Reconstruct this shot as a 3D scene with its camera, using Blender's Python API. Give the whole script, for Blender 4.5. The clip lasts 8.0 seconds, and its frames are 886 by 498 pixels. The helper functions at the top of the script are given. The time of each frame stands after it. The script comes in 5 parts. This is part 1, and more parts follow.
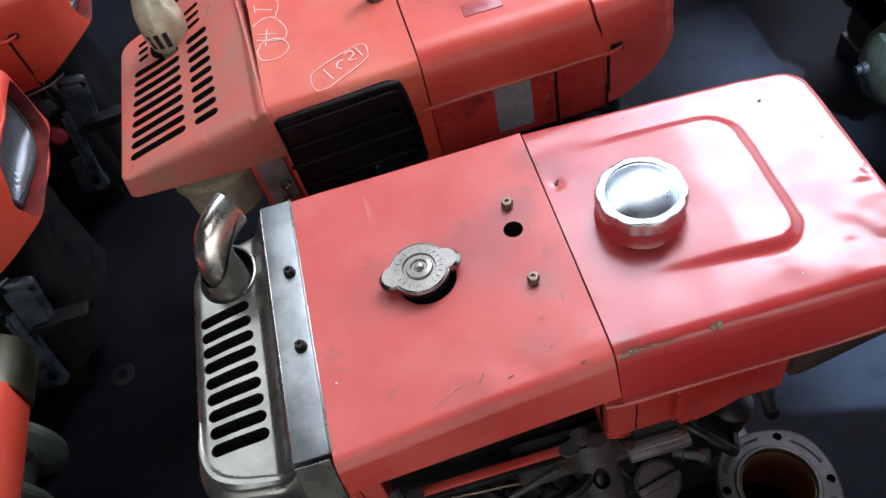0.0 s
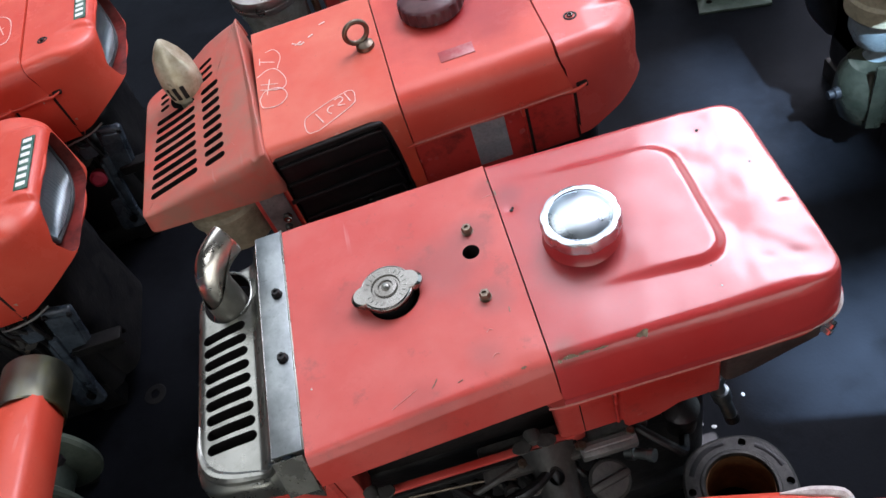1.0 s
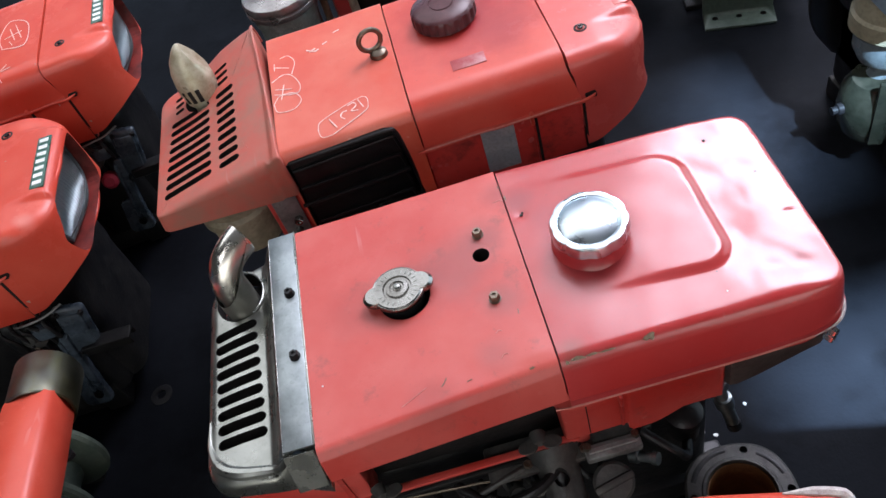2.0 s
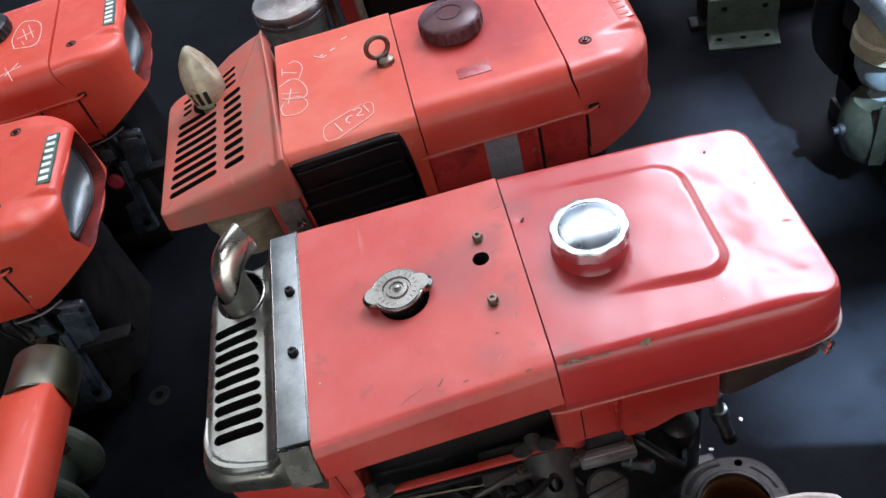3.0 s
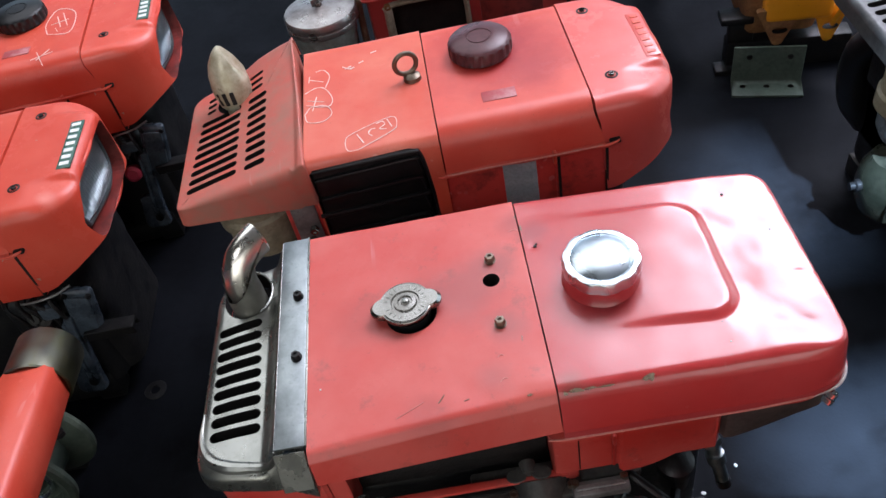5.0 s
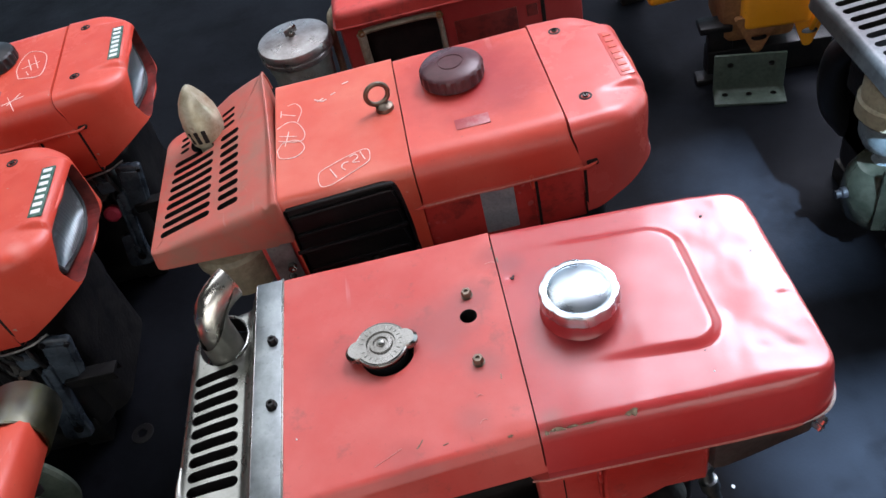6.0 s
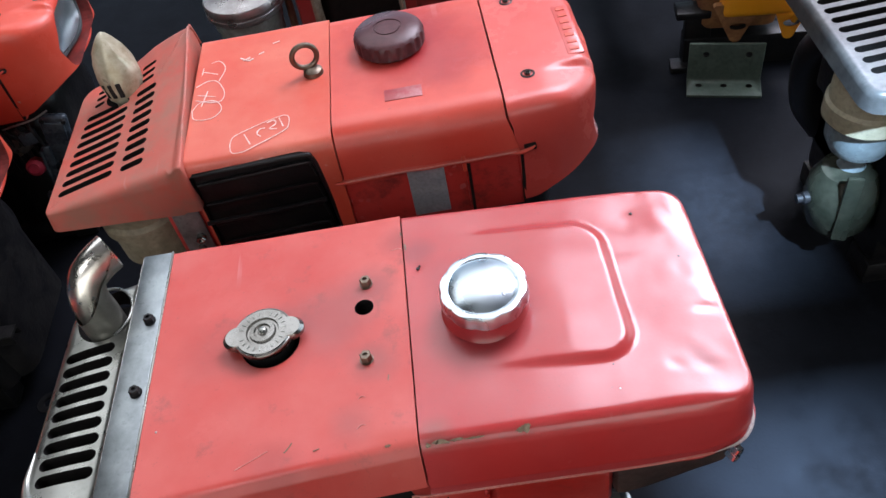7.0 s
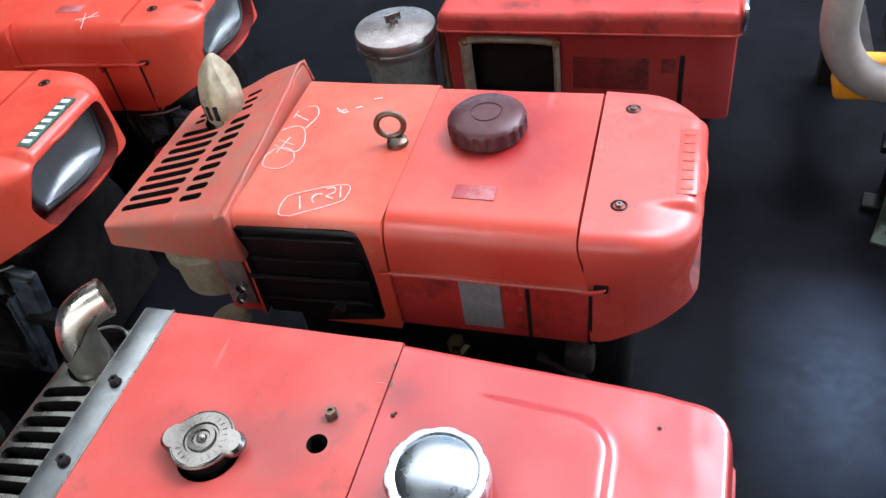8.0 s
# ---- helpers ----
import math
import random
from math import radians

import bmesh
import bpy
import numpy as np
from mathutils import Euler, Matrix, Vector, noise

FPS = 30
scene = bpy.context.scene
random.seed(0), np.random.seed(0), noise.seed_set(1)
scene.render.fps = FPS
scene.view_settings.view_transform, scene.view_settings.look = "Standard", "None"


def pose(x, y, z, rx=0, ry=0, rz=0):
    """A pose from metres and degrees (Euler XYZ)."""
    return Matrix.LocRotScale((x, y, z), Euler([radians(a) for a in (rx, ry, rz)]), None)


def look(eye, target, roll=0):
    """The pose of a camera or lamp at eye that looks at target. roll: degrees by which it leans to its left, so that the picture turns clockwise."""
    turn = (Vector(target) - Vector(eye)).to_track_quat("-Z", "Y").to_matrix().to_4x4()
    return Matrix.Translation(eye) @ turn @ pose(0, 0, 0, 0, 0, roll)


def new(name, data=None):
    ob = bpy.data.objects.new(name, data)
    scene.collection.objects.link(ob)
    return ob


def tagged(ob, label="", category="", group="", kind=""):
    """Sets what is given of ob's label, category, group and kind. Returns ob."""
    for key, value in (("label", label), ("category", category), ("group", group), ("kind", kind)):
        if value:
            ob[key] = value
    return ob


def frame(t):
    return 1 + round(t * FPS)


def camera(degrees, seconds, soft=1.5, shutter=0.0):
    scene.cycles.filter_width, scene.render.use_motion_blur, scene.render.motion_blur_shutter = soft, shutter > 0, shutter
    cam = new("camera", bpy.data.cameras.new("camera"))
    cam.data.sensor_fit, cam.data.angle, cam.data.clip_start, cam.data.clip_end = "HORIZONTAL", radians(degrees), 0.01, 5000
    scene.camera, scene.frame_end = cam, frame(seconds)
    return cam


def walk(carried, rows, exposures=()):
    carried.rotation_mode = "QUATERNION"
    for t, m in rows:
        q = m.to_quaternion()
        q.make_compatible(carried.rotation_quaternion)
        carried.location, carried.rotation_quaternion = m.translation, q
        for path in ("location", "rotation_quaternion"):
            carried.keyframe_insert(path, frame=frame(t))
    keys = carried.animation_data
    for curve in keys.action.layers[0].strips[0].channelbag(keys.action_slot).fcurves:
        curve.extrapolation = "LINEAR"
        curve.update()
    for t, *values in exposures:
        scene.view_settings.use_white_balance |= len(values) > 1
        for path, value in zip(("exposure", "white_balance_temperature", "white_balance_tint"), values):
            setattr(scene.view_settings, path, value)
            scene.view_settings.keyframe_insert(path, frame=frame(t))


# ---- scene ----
cam = camera(57.5, 8.0)
PATH = [
    (0, (0.14, -0.599, 1.109), (0.149, 0.598, -0.493), -16.4),
    (0.2, (0.177, -0.632, 1.150), (0.125, 0.563, -0.452), -19.4),
    (0.5, (0.217, -0.678, 1.160), (0.114, 0.567, -0.402), -21.6),
    (1, (0.235, -0.689, 1.164), (0.128, 0.595, -0.366), -21.7),
    (1.5, (0.224, -0.701, 1.168), (0.125, 0.61, -0.339), -21.1),
    (1.7, (0.221, -0.703, 1.172), (0.124, 0.606, -0.338), -20.8),
    (2.8, (0.22, -0.725, 1.173), (0.127, 0.608, -0.315), -18.5),
    (3, (0.217, -0.727, 1.166), (0.13, 0.618, -0.311), -18.2),
    (3.5, (0.217, -0.724, 1.168), (0.132, 0.63, -0.301), -17.5),
    (4, (0.209, -0.729, 1.170), (0.125, 0.633, -0.292), -16.4),
    (4.2, (0.206, -0.727, 1.178), (0.126, 0.625, -0.294), -15.7),
    (5.3, (0.21, -0.734, 1.164), (0.121, 0.662, -0.266), -12.7),
    (5.5, (0.226, -0.723, 1.164), (0.137, 0.673, -0.266), -13.3),
    (6, (0.242, -0.701, 1.166), (0.16, 0.705, -0.253), -15.6),
    (6.5, (0.288, -0.702, 1.128), (0.218, 0.717, -0.279), -13.2),
    (6.8, (0.312, -0.674, 1.109), (0.244, 0.698, -0.345), -12),
    (7, (0.335, -0.643, 1.095), (0.258, 0.718, -0.368), -11.7),
    (7.2, (0.386, -0.59, 1.068), (0.233, 0.766, -0.395), -11.6),
    (7.5, (0.46, -0.52, 1.046), (0.175, 0.824, -0.408), -10.2),
    (7.7, (0.487, -0.504, 1.060), (0.158, 0.852, -0.373), -8.7),
    (8, (0.503, -0.448, 1.070), (-0.051, 0.883, -0.316), -10.6),
]
walk(cam, [(t, look(eye, target, roll)) for t, eye, target, roll in PATH], exposures=[(0, 0.0), (6.8, 0.05), (7.5, 0.22), (8, 0.45)])


# ---- light: lamps in the assumed openings of an unseen shed ----
world = bpy.data.worlds.new("sky")
scene.world = world
world.use_nodes = True
sky = world.node_tree.nodes.new("ShaderNodeTexSky")
sky.sky_type, sky.sun_disc = "NISHITA", False
sky.sun_elevation, sky.sun_rotation = radians(50), radians(60)
world.node_tree.links.new(sky.outputs[0], world.node_tree.nodes["Background"].inputs[0])
world.node_tree.nodes["Background"].inputs[1].default_value = 0.1


def area_lamp(name, eye, target, sx, sy, power, colour):
    lamp = bpy.data.lights.new(name, "AREA")
    lamp.shape, lamp.size, lamp.size_y = "RECTANGLE", sx, sy
    lamp.energy, lamp.color = power, colour
    ob = new(name, lamp)
    ob.matrix_world = look(eye, target)
    return ob


# Unseen roof lamps, added where the enamel's highlights and sheen need a source.
area_lamp("skylight_lamp", (2.30, 2.7, 3.42), (2.30, 2.7, 0), 1.6, 2.8, 350, (0.85, 0.84, 1.0))
area_lamp("assumed_side_lamp", (1.065, 1.7, 3.42), (1.065, 1.7, 0), 0.83, 1.7, 45, (0.85, 0.85, 1.0))
area_lamp("assumed_roof_lamp", (-1.0, 2.6, 3.42), (-1.0, 2.6, 0), 3.2, 4.2, 98, (0.96, 0.97, 1.0))
# Two fill lamps added behind the camera to brighten the south-facing sides.
area_lamp("rear_top_fill_lamp", (-1.05, -2.9, 3.42), (-1.05, -2.9, 0), 1.3, 1.6, 64, (0.95, 0.96, 1.0))
area_lamp("rear_low_fill_lamp", (-0.3, -5.02, 1.25), (-0.3, 0, 1.25), 6.0, 2.4, 105, (1.0, 0.96, 0.90))
# Assumed east opening, out of view, for the bluish light from that side.
area_lamp("doorway_lamp", (3.22, 1.1, 1.25), (0, 1.1, 1.0), 3.3, 2.4, 50, (0.74, 0.89, 1.0))
# lamp added outside; made-up gaps in the roof shape its bluish floor bands
area_lamp("floor_band_lamp", (0.9, -5.5, 8.0), (1.0, -0.1, 0), 0.26, 0.26, 27000, (0.50, 0.72, 1.0))


# ---- materials ----
def nodes_of(name):
    m = bpy.data.materials.new(name)
    m.use_nodes = True
    t = m.node_tree
    return m, t, t.nodes["Principled BSDF"]


def noise_node(t, scale, detail=4.0, rough=0.55, coord="Object", stretch=None):
    tc = t.nodes.new("ShaderNodeTexCoord")
    n = t.nodes.new("ShaderNodeTexNoise")
    n.inputs["Scale"].default_value, n.inputs["Detail"].default_value, n.inputs["Roughness"].default_value = scale, detail, rough
    if stretch:
        mp = t.nodes.new("ShaderNodeMapping")
        mp.inputs["Scale"].default_value = stretch
        t.links.new(tc.outputs[coord], mp.inputs["Vector"])
        t.links.new(mp.outputs[0], n.inputs["Vector"])
    else:
        t.links.new(tc.outputs[coord], n.inputs["Vector"])
    return n.outputs["Fac"]


def ramp(t, fac, stops):
    r = t.nodes.new("ShaderNodeValToRGB")
    el = r.color_ramp.elements
    while len(el) < len(stops):
        el.new(0.5)
    for e, (p, c) in zip(el, stops):
        e.position = p
        e.color = (*c, 1) if len(c) == 3 else c
    t.links.new(fac, r.inputs[0])
    return r.outputs[0]


def mix(t, fac, a, b, how="MIX"):
    n = t.nodes.new("ShaderNodeMix")
    n.data_type, n.blend_type = "RGBA", how
    for s, v in ((n.inputs[0], fac), (n.inputs[6], a), (n.inputs[7], b)):
        if isinstance(v, (int, float)):
            s.default_value = v
        elif isinstance(v, tuple):
            s.default_value = (*v, 1)
        else:
            t.links.new(v, s)
    return n.outputs[2]


def bump(t, bs, height, strength, dist, prev=None):
    b = t.nodes.new("ShaderNodeBump")
    b.inputs["Strength"].default_value, b.inputs["Distance"].default_value = strength, dist
    t.links.new(height, b.inputs["Height"])
    if prev is not None:
        t.links.new(prev, b.inputs["Normal"])
    t.links.new(b.outputs[0], bs.inputs["Normal"])
    return b.outputs[0]


def grey(v):
    return (v, v, v)


def paint(name, col, rough=0.38, coat=0.25, dirt=(0.10, 0.035, 0.03), dirt_at=0.62, fade=None, wave=0.25, chips=0.0, stains=(), gloss=0.18, spec=0.28):
    """Old enamel on pressed steel: two shades, grime in patches, fine scratches, uneven gloss."""
    m, t, bs = nodes_of(name)
    fade = fade or tuple(min(1, c * 1.12 + 0.015) for c in col)
    c = mix(t, ramp(t, noise_node(t, 9, 5), [(0.35, grey(0)), (0.68, grey(1))]), col, fade)
    c = mix(t, ramp(t, noise_node(t, 23, 8, 0.7), [(dirt_at, grey(0)), (dirt_at + 0.2, grey(0.75))]), c, dirt)
    c = mix(t, ramp(t, noise_node(t, 240, 3), [(0.66, grey(0)), (0.80, grey(0.45))]), c, dirt)
    for at, radius, colour, amount in stains:
        tc = t.nodes.new("ShaderNodeTexCoord")
        d = t.nodes.new("ShaderNodeVectorMath")
        d.operation = "DISTANCE"
        d.inputs[1].default_value = at
        t.links.new(tc.outputs["Object"], d.inputs[0])
        ragged = t.nodes.new("ShaderNodeMath")
        ragged.operation = "MULTIPLY_ADD"
        t.links.new(noise_node(t, 22, 4), ragged.inputs[0])
        ragged.inputs[1].default_value = radius * 0.9
        t.links.new(d.outputs["Value"], ragged.inputs[2])
        c = mix(t, ramp(t, ragged.outputs[0], [(radius * 0.75, grey(amount)), (radius * 1.6, grey(0))]), c, colour)
    scratch = noise_node(t, 55, 2, 0.5, stretch=(1.0, 0.055, 1.0))
    patch = noise_node(t, 6, 3)
    both = t.nodes.new("ShaderNodeMath")
    both.operation = "MULTIPLY"
    t.links.new(ramp(t, scratch, [(0.69, grey(0)), (0.72, grey(1))]), both.inputs[0])
    t.links.new(ramp(t, patch, [(0.50, grey(0)), (0.62, grey(0.55))]), both.inputs[1])
    c = mix(t, both.outputs[0], c, tuple(min(1, q * 0.75 + 0.16) for q in fade))
    if chips:
        c = mix(t, ramp(t, noise_node(t, 60, 6, 0.65), [(0.74 - chips, grey(0)), (0.755 - chips, grey(1))]), c, (0.30, 0.27, 0.22))
    t.links.new(c, bs.inputs["Base Color"])
    t.links.new(ramp(t, noise_node(t, 14, 6, 0.65), [(0.3, grey(rough - 0.08)), (0.75, grey(rough + 0.17))]), bs.inputs["Roughness"])
    t.links.new(ramp(t, noise_node(t, 19, 6, 0.6), [(0.34, grey(coat)), (0.66, grey(coat * 0.55))]), bs.inputs["Coat Weight"])
    t.links.new(ramp(t, noise_node(t, 12, 7, 0.65), [(0.35, grey(gloss * 0.7)), (0.70, grey(gloss * 1.9))]), bs.inputs["Coat Roughness"])
    bs.inputs["Specular IOR Level"].default_value = spec
    b = bump(t, bs, noise_node(t, 11, 2), wave, 0.004)
    bump(t, bs, noise_node(t, 330, 4), 0.05, 0.001, b)
    return m


def metal(name, col, rough=0.25, smudge=0.6, stain=(0.16, 0.14, 0.11), metallic=1.0, stain_at=0.55, stretch=None, bumpy=0.05):
    m, t, bs = nodes_of(name)
    f = ramp(t, noise_node(t, 26, 7, 0.65, stretch=stretch), [(stain_at - 0.15, grey(0)), (stain_at + 0.22, grey(smudge))])
    c = mix(t, f, col, stain)
    c = mix(t, ramp(t, noise_node(t, 190, 4), [(0.58, grey(0)), (0.8, grey(0.5))]), c, stain)
    t.links.new(c, bs.inputs["Base Color"])
    bs.inputs["Metallic"].default_value = metallic
    t.links.new(ramp(t, noise_node(t, 34, 6), [(0.3, grey(rough)), (0.8, grey(min(1, rough + 0.25)))]), bs.inputs["Roughness"])
    bump(t, bs, noise_node(t, 150, 4), bumpy, 0.002)
    return m


def grime(name, col, col2, rough=0.75, scale=30, bumpy=0.25, metallic=0.0):
    """Oily or rusty rough surface."""
    m, t, bs = nodes_of(name)
    c = mix(t, ramp(t, noise_node(t, scale, 8, 0.7), [(0.38, grey(0)), (0.66, grey(1))]), col, col2)
    c = mix(t, ramp(t, noise_node(t, scale * 7, 4), [(0.45, grey(0)), (0.8, grey(0.5))]), c, tuple(x * 0.4 for x in col))
    t.links.new(c, bs.inputs["Base Color"])
    bs.inputs["Metallic"].default_value = metallic
    bs.inputs["Specular IOR Level"].default_value = 0.28
    t.links.new(ramp(t, noise_node(t, scale * 0.6, 5), [(0.3, grey(max(0.1, rough - 0.2))), (0.8, grey(rough))]), bs.inputs["Roughness"])
    bump(t, bs, noise_node(t, scale * 5, 5), bumpy, 0.003)
    return m


RED_A = paint("faded_red_enamel", (0.44, 0.034, 0.025), rough=0.42, coat=0.14, spec=0.5, fade=(0.49, 0.078, 0.062), dirt_at=0.575, stains=(((0.185, -0.13, 0.47), 0.055, (0.20, 0.055, 0.055), 0.5), ((0.06, -0.15, 0.47), 0.04, (0.30, 0.04, 0.035), 0.4), ((0.1165, -0.150, 0.47), 0.046, (0.24, 0.04, 0.036), 0.55), ((0.222, -0.10, 0.47), 0.030, (0.19, 0.045, 0.045), 0.45), ((0.222, -0.19, 0.47), 0.026, (0.17, 0.05, 0.045), 0.45), ((0.20, -0.255, 0.47), 0.024, (0.22, 0.05, 0.045), 0.4), ((0.255, -0.04, 0.47), 0.022, (0.20, 0.04, 0.04), 0.45), ((0.13, -0.285, 0.462), 0.030, (0.26, 0.04, 0.034), 0.4)))
RED_TANK = paint("glossy_red_enamel", (0.38, 0.027, 0.026), rough=0.38, coat=1.0, spec=0.3, fade=(0.41, 0.044, 0.044), dirt_at=0.64, wave=0.5, gloss=0.13, stains=(((0.325, -0.195, 0.47), 0.035, (0.22, 0.02, 0.025), 0.5), ((0.275, -0.06, 0.47), 0.02, (0.18, 0.03, 0.035), 0.5), ((0.335, -0.152, 0.47), 0.052, (0.21, 0.018, 0.028), 0.6), ((0.300, -0.10, 0.47), 0.030, (0.24, 0.022, 0.030), 0.4), ((0.52, -0.245, 0.47), 0.020, (0.20, 0.05, 0.06), 0.4), ((0.275, -0.275, 0.465), 0.016, (0.16, 0.06, 0.045), 0.5)))
RED_B = paint("orange_red_enamel", (0.49, 0.055, 0.027), rough=0.43, coat=0.14, spec=0.5, fade=(0.53, 0.115, 0.070), dirt_at=0.66)
RED_B_TANK = paint("orange_red_tank_enamel", (0.50, 0.050, 0.030), rough=0.41, coat=0.18, spec=0.5, fade=(0.53, 0.078, 0.050), dirt_at=0.68, stains=(((-0.140, 0.025, 0.47), 0.125, (0.29, 0.005, 0.007), 1.0), ((-0.105, -0.035, 0.47), 0.05, (0.30, 0.012, 0.014), 0.6)))
RED_COWL = paint("dust_paled_red_enamel", (0.48, 0.048, 0.034), rough=0.42, coat=0.5, spec=0.5, fade=(0.52, 0.078, 0.060), dirt_at=0.66)
RED_C = paint("scratched_red_enamel", (0.49, 0.042, 0.022), rough=0.40, coat=0.25, spec=0.4, fade=(0.53, 0.070, 0.040), dirt_at=0.66, chips=0.04)
RED_RUBBED = paint("rubbed_red_enamel", (0.49, 0.042, 0.022), rough=0.40, coat=0.25, spec=0.4, fade=(0.53, 0.070, 0.040), dirt_at=0.66, chips=0.05, stains=(((0.048, -0.118, 0.455), 0.016, (0.62, 0.34, 0.29), 0.40), ((0.070, -0.100, 0.43), 0.012, (0.60, 0.30, 0.26), 0.4)))
RED_DARK = paint("dull_dark_red_enamel", (0.386, 0.032, 0.025), rough=0.48, coat=0.1, dirt=(0.05, 0.015, 0.012), dirt_at=0.5)
RED_E = paint("crimson_enamel", (0.285, 0.026, 0.024), rough=0.42, coat=0.2, dirt=(0.07, 0.012, 0.012), dirt_at=0.58)
RED_DUSTY = paint("dust_stained_red_enamel", (0.43, 0.066, 0.044), rough=0.5, coat=0.0, spec=0.4, dirt=(0.27, 0.125, 0.092), dirt_at=0.45, fade=(0.38, 0.115, 0.085))
# Oil-stained red; in the headlight pockets it stands for the recess's shade.
RED_OIL_SHADE = paint("oil_stained_and_shaded_red", (0.17, 0.020, 0.016), rough=0.35, coat=0.2, dirt=(0.03, 0.012, 0.01), dirt_at=0.45)
STICKER = paint("worn_red_decal", (0.33, 0.075, 0.075), rough=0.4, coat=0.1, dirt=(0.45, 0.26, 0.26), dirt_at=0.50, fade=(0.30, 0.035, 0.045))
CHROME = metal("tarnished_chrome", (0.29, 0.295, 0.27), rough=0.19, smudge=0.85, stain=(0.16, 0.165, 0.145), metallic=0.9)
HORN = metal("brown_stained_chrome", (0.74, 0.72, 0.67), rough=0.17, smudge=0.7, stain=(0.38, 0.34, 0.27))
PIPE = metal("dull_grey_pipe", (0.27, 0.265, 0.235), rough=0.30, smudge=0.7, stain=(0.14, 0.135, 0.12), metallic=0.8)
ALUMINISED = metal("aluminised_reflector", (0.50, 0.54, 0.56), rough=0.30, smudge=0.5, stain=(0.28, 0.31, 0.33))
RIM_RUBBER = grime("grey_rubber_seal", (0.030, 0.034, 0.036), (0.060, 0.066, 0.068), rough=0.5, scale=30, bumpy=0.05)
FRAME_PAINT = grime("rust_flecked_cream_paint", (0.34, 0.31, 0.24), (0.17, 0.13, 0.085), rough=0.6, scale=34, bumpy=0.15)
STEEL = metal("smudged_steel", (0.36, 0.395, 0.40), rough=0.33, smudge=0.95, stain=(0.12, 0.135, 0.14), stain_at=0.46, stretch=(0.6, 0.45, 0.6))
BRIGHT = metal("bright_chrome", (0.86, 0.90, 0.92), rough=0.12, smudge=0.35, stain=(0.42, 0.47, 0.50), stain_at=0.62)
CAPMETAL = metal("hazed_chrome", (0.50, 0.57, 0.61), rough=0.20, smudge=0.3, stain=(0.50, 0.56, 0.60), stain_at=0.62)
NICKEL = metal("dull_nickel", (0.25, 0.245, 0.23), rough=0.13, smudge=0.7, stain=(0.09, 0.08, 0.065))
ALU = metal("dirty_cast_aluminium", (0.26, 0.265, 0.26), rough=0.5, smudge=0.9, stain=(0.06, 0.058, 0.055), metallic=0.7, bumpy=0.3)
ZINC = metal("yellow_zinc_plate", (0.15, 0.155, 0.15), rough=0.30, smudge=0.95, stain=(0.125, 0.115, 0.028), stain_at=0.48, stretch=(0.45, 0.15, 0.15))
SMOKED = metal("smoke_stained_chrome", (0.54, 0.50, 0.38), rough=0.26, smudge=0.95, stain=(0.19, 0.145, 0.07), metallic=0.3, stain_at=0.48)
RUSTY = grime("rusty_iron", (0.15, 0.065, 0.028), (0.26, 0.13, 0.05), rough=0.85, scale=22)
GREYCOVER = grime("scuffed_grey_plate", (0.048, 0.050, 0.051), (0.088, 0.092, 0.091), rough=0.5, scale=16, bumpy=0.06, metallic=0.2)
DULL = metal("dull_brown_steel", (0.19, 0.155, 0.12), rough=0.35, smudge=0.8, stain=(0.07, 0.055, 0.045))
CASTING = grime("grey_iron_casting", (0.036, 0.036, 0.035), (0.078, 0.074, 0.068), rough=0.65, scale=26, metallic=0.35)
OILY = grime("oily_black_metal", (0.004, 0.004, 0.005), (0.013, 0.0125, 0.012), rough=0.55, scale=28)
BLUEGREY = grime("blue_grey_casting", (0.017, 0.023, 0.031), (0.058, 0.076, 0.096), rough=0.4, scale=24)
GREYGREEN = grime("grey_green_paint", (0.030, 0.042, 0.034), (0.070, 0.085, 0.066), rough=0.5, scale=18, bumpy=0.12)
GREEN = grime("pale_green_paint", (0.045, 0.064, 0.052), (0.078, 0.105, 0.084), rough=0.6, scale=16, bumpy=0.1)
YELLOW = paint("chrome_yellow_paint", (0.72, 0.31, 0.012), rough=0.4, coat=0.2, dirt=(0.10, 0.05, 0.015), dirt_at=0.62)
CREAM = grime("dusty_cream_plastic", (0.20, 0.18, 0.12), (0.27, 0.25, 0.18), rough=0.55, scale=20, bumpy=0.08)
PALEBLUE = grime("pale_grey_blue_plastic", (0.11, 0.14, 0.15), (0.16, 0.19, 0.20), rough=0.4, scale=14, bumpy=0.05)
BOWL = grime("murky_olive_bowl", (0.014, 0.017, 0.012), (0.032, 0.033, 0.024), rough=0.3, scale=12, bumpy=0.05)
BROWN_CAP = grime("aged_brown_plastic", (0.055, 0.018, 0.022), (0.095, 0.038, 0.042), rough=0.42, scale=14, bumpy=0.05)
RUBBER = grime("black_rubber", (0.005, 0.005, 0.006), (0.011, 0.011, 0.012), rough=0.5, scale=20, bumpy=0.06)
DUSTY_PIPE = grime("dusty_khaki_metal", (0.17, 0.15, 0.10), (0.27, 0.24, 0.17), rough=0.7, scale=18, bumpy=0.1)
PALE_LABEL = grime("faded_blue_grey_label", (0.20, 0.245, 0.26), (0.27, 0.32, 0.33), rough=0.45, scale=30, bumpy=0.03)
CHALK = grime("white_chalk", (0.78, 0.66, 0.62), (0.66, 0.36, 0.30), rough=0.9, scale=230, bumpy=0.05)
WHITE = grime("worn_white_enamel", (0.66, 0.68, 0.66), (0.76, 0.77, 0.75), rough=0.4, scale=40, bumpy=0.03)
DARKGREEN = grime("dark_green_enamel", (0.03, 0.09, 0.07), (0.05, 0.12, 0.09), rough=0.4, scale=40, bumpy=0.03)
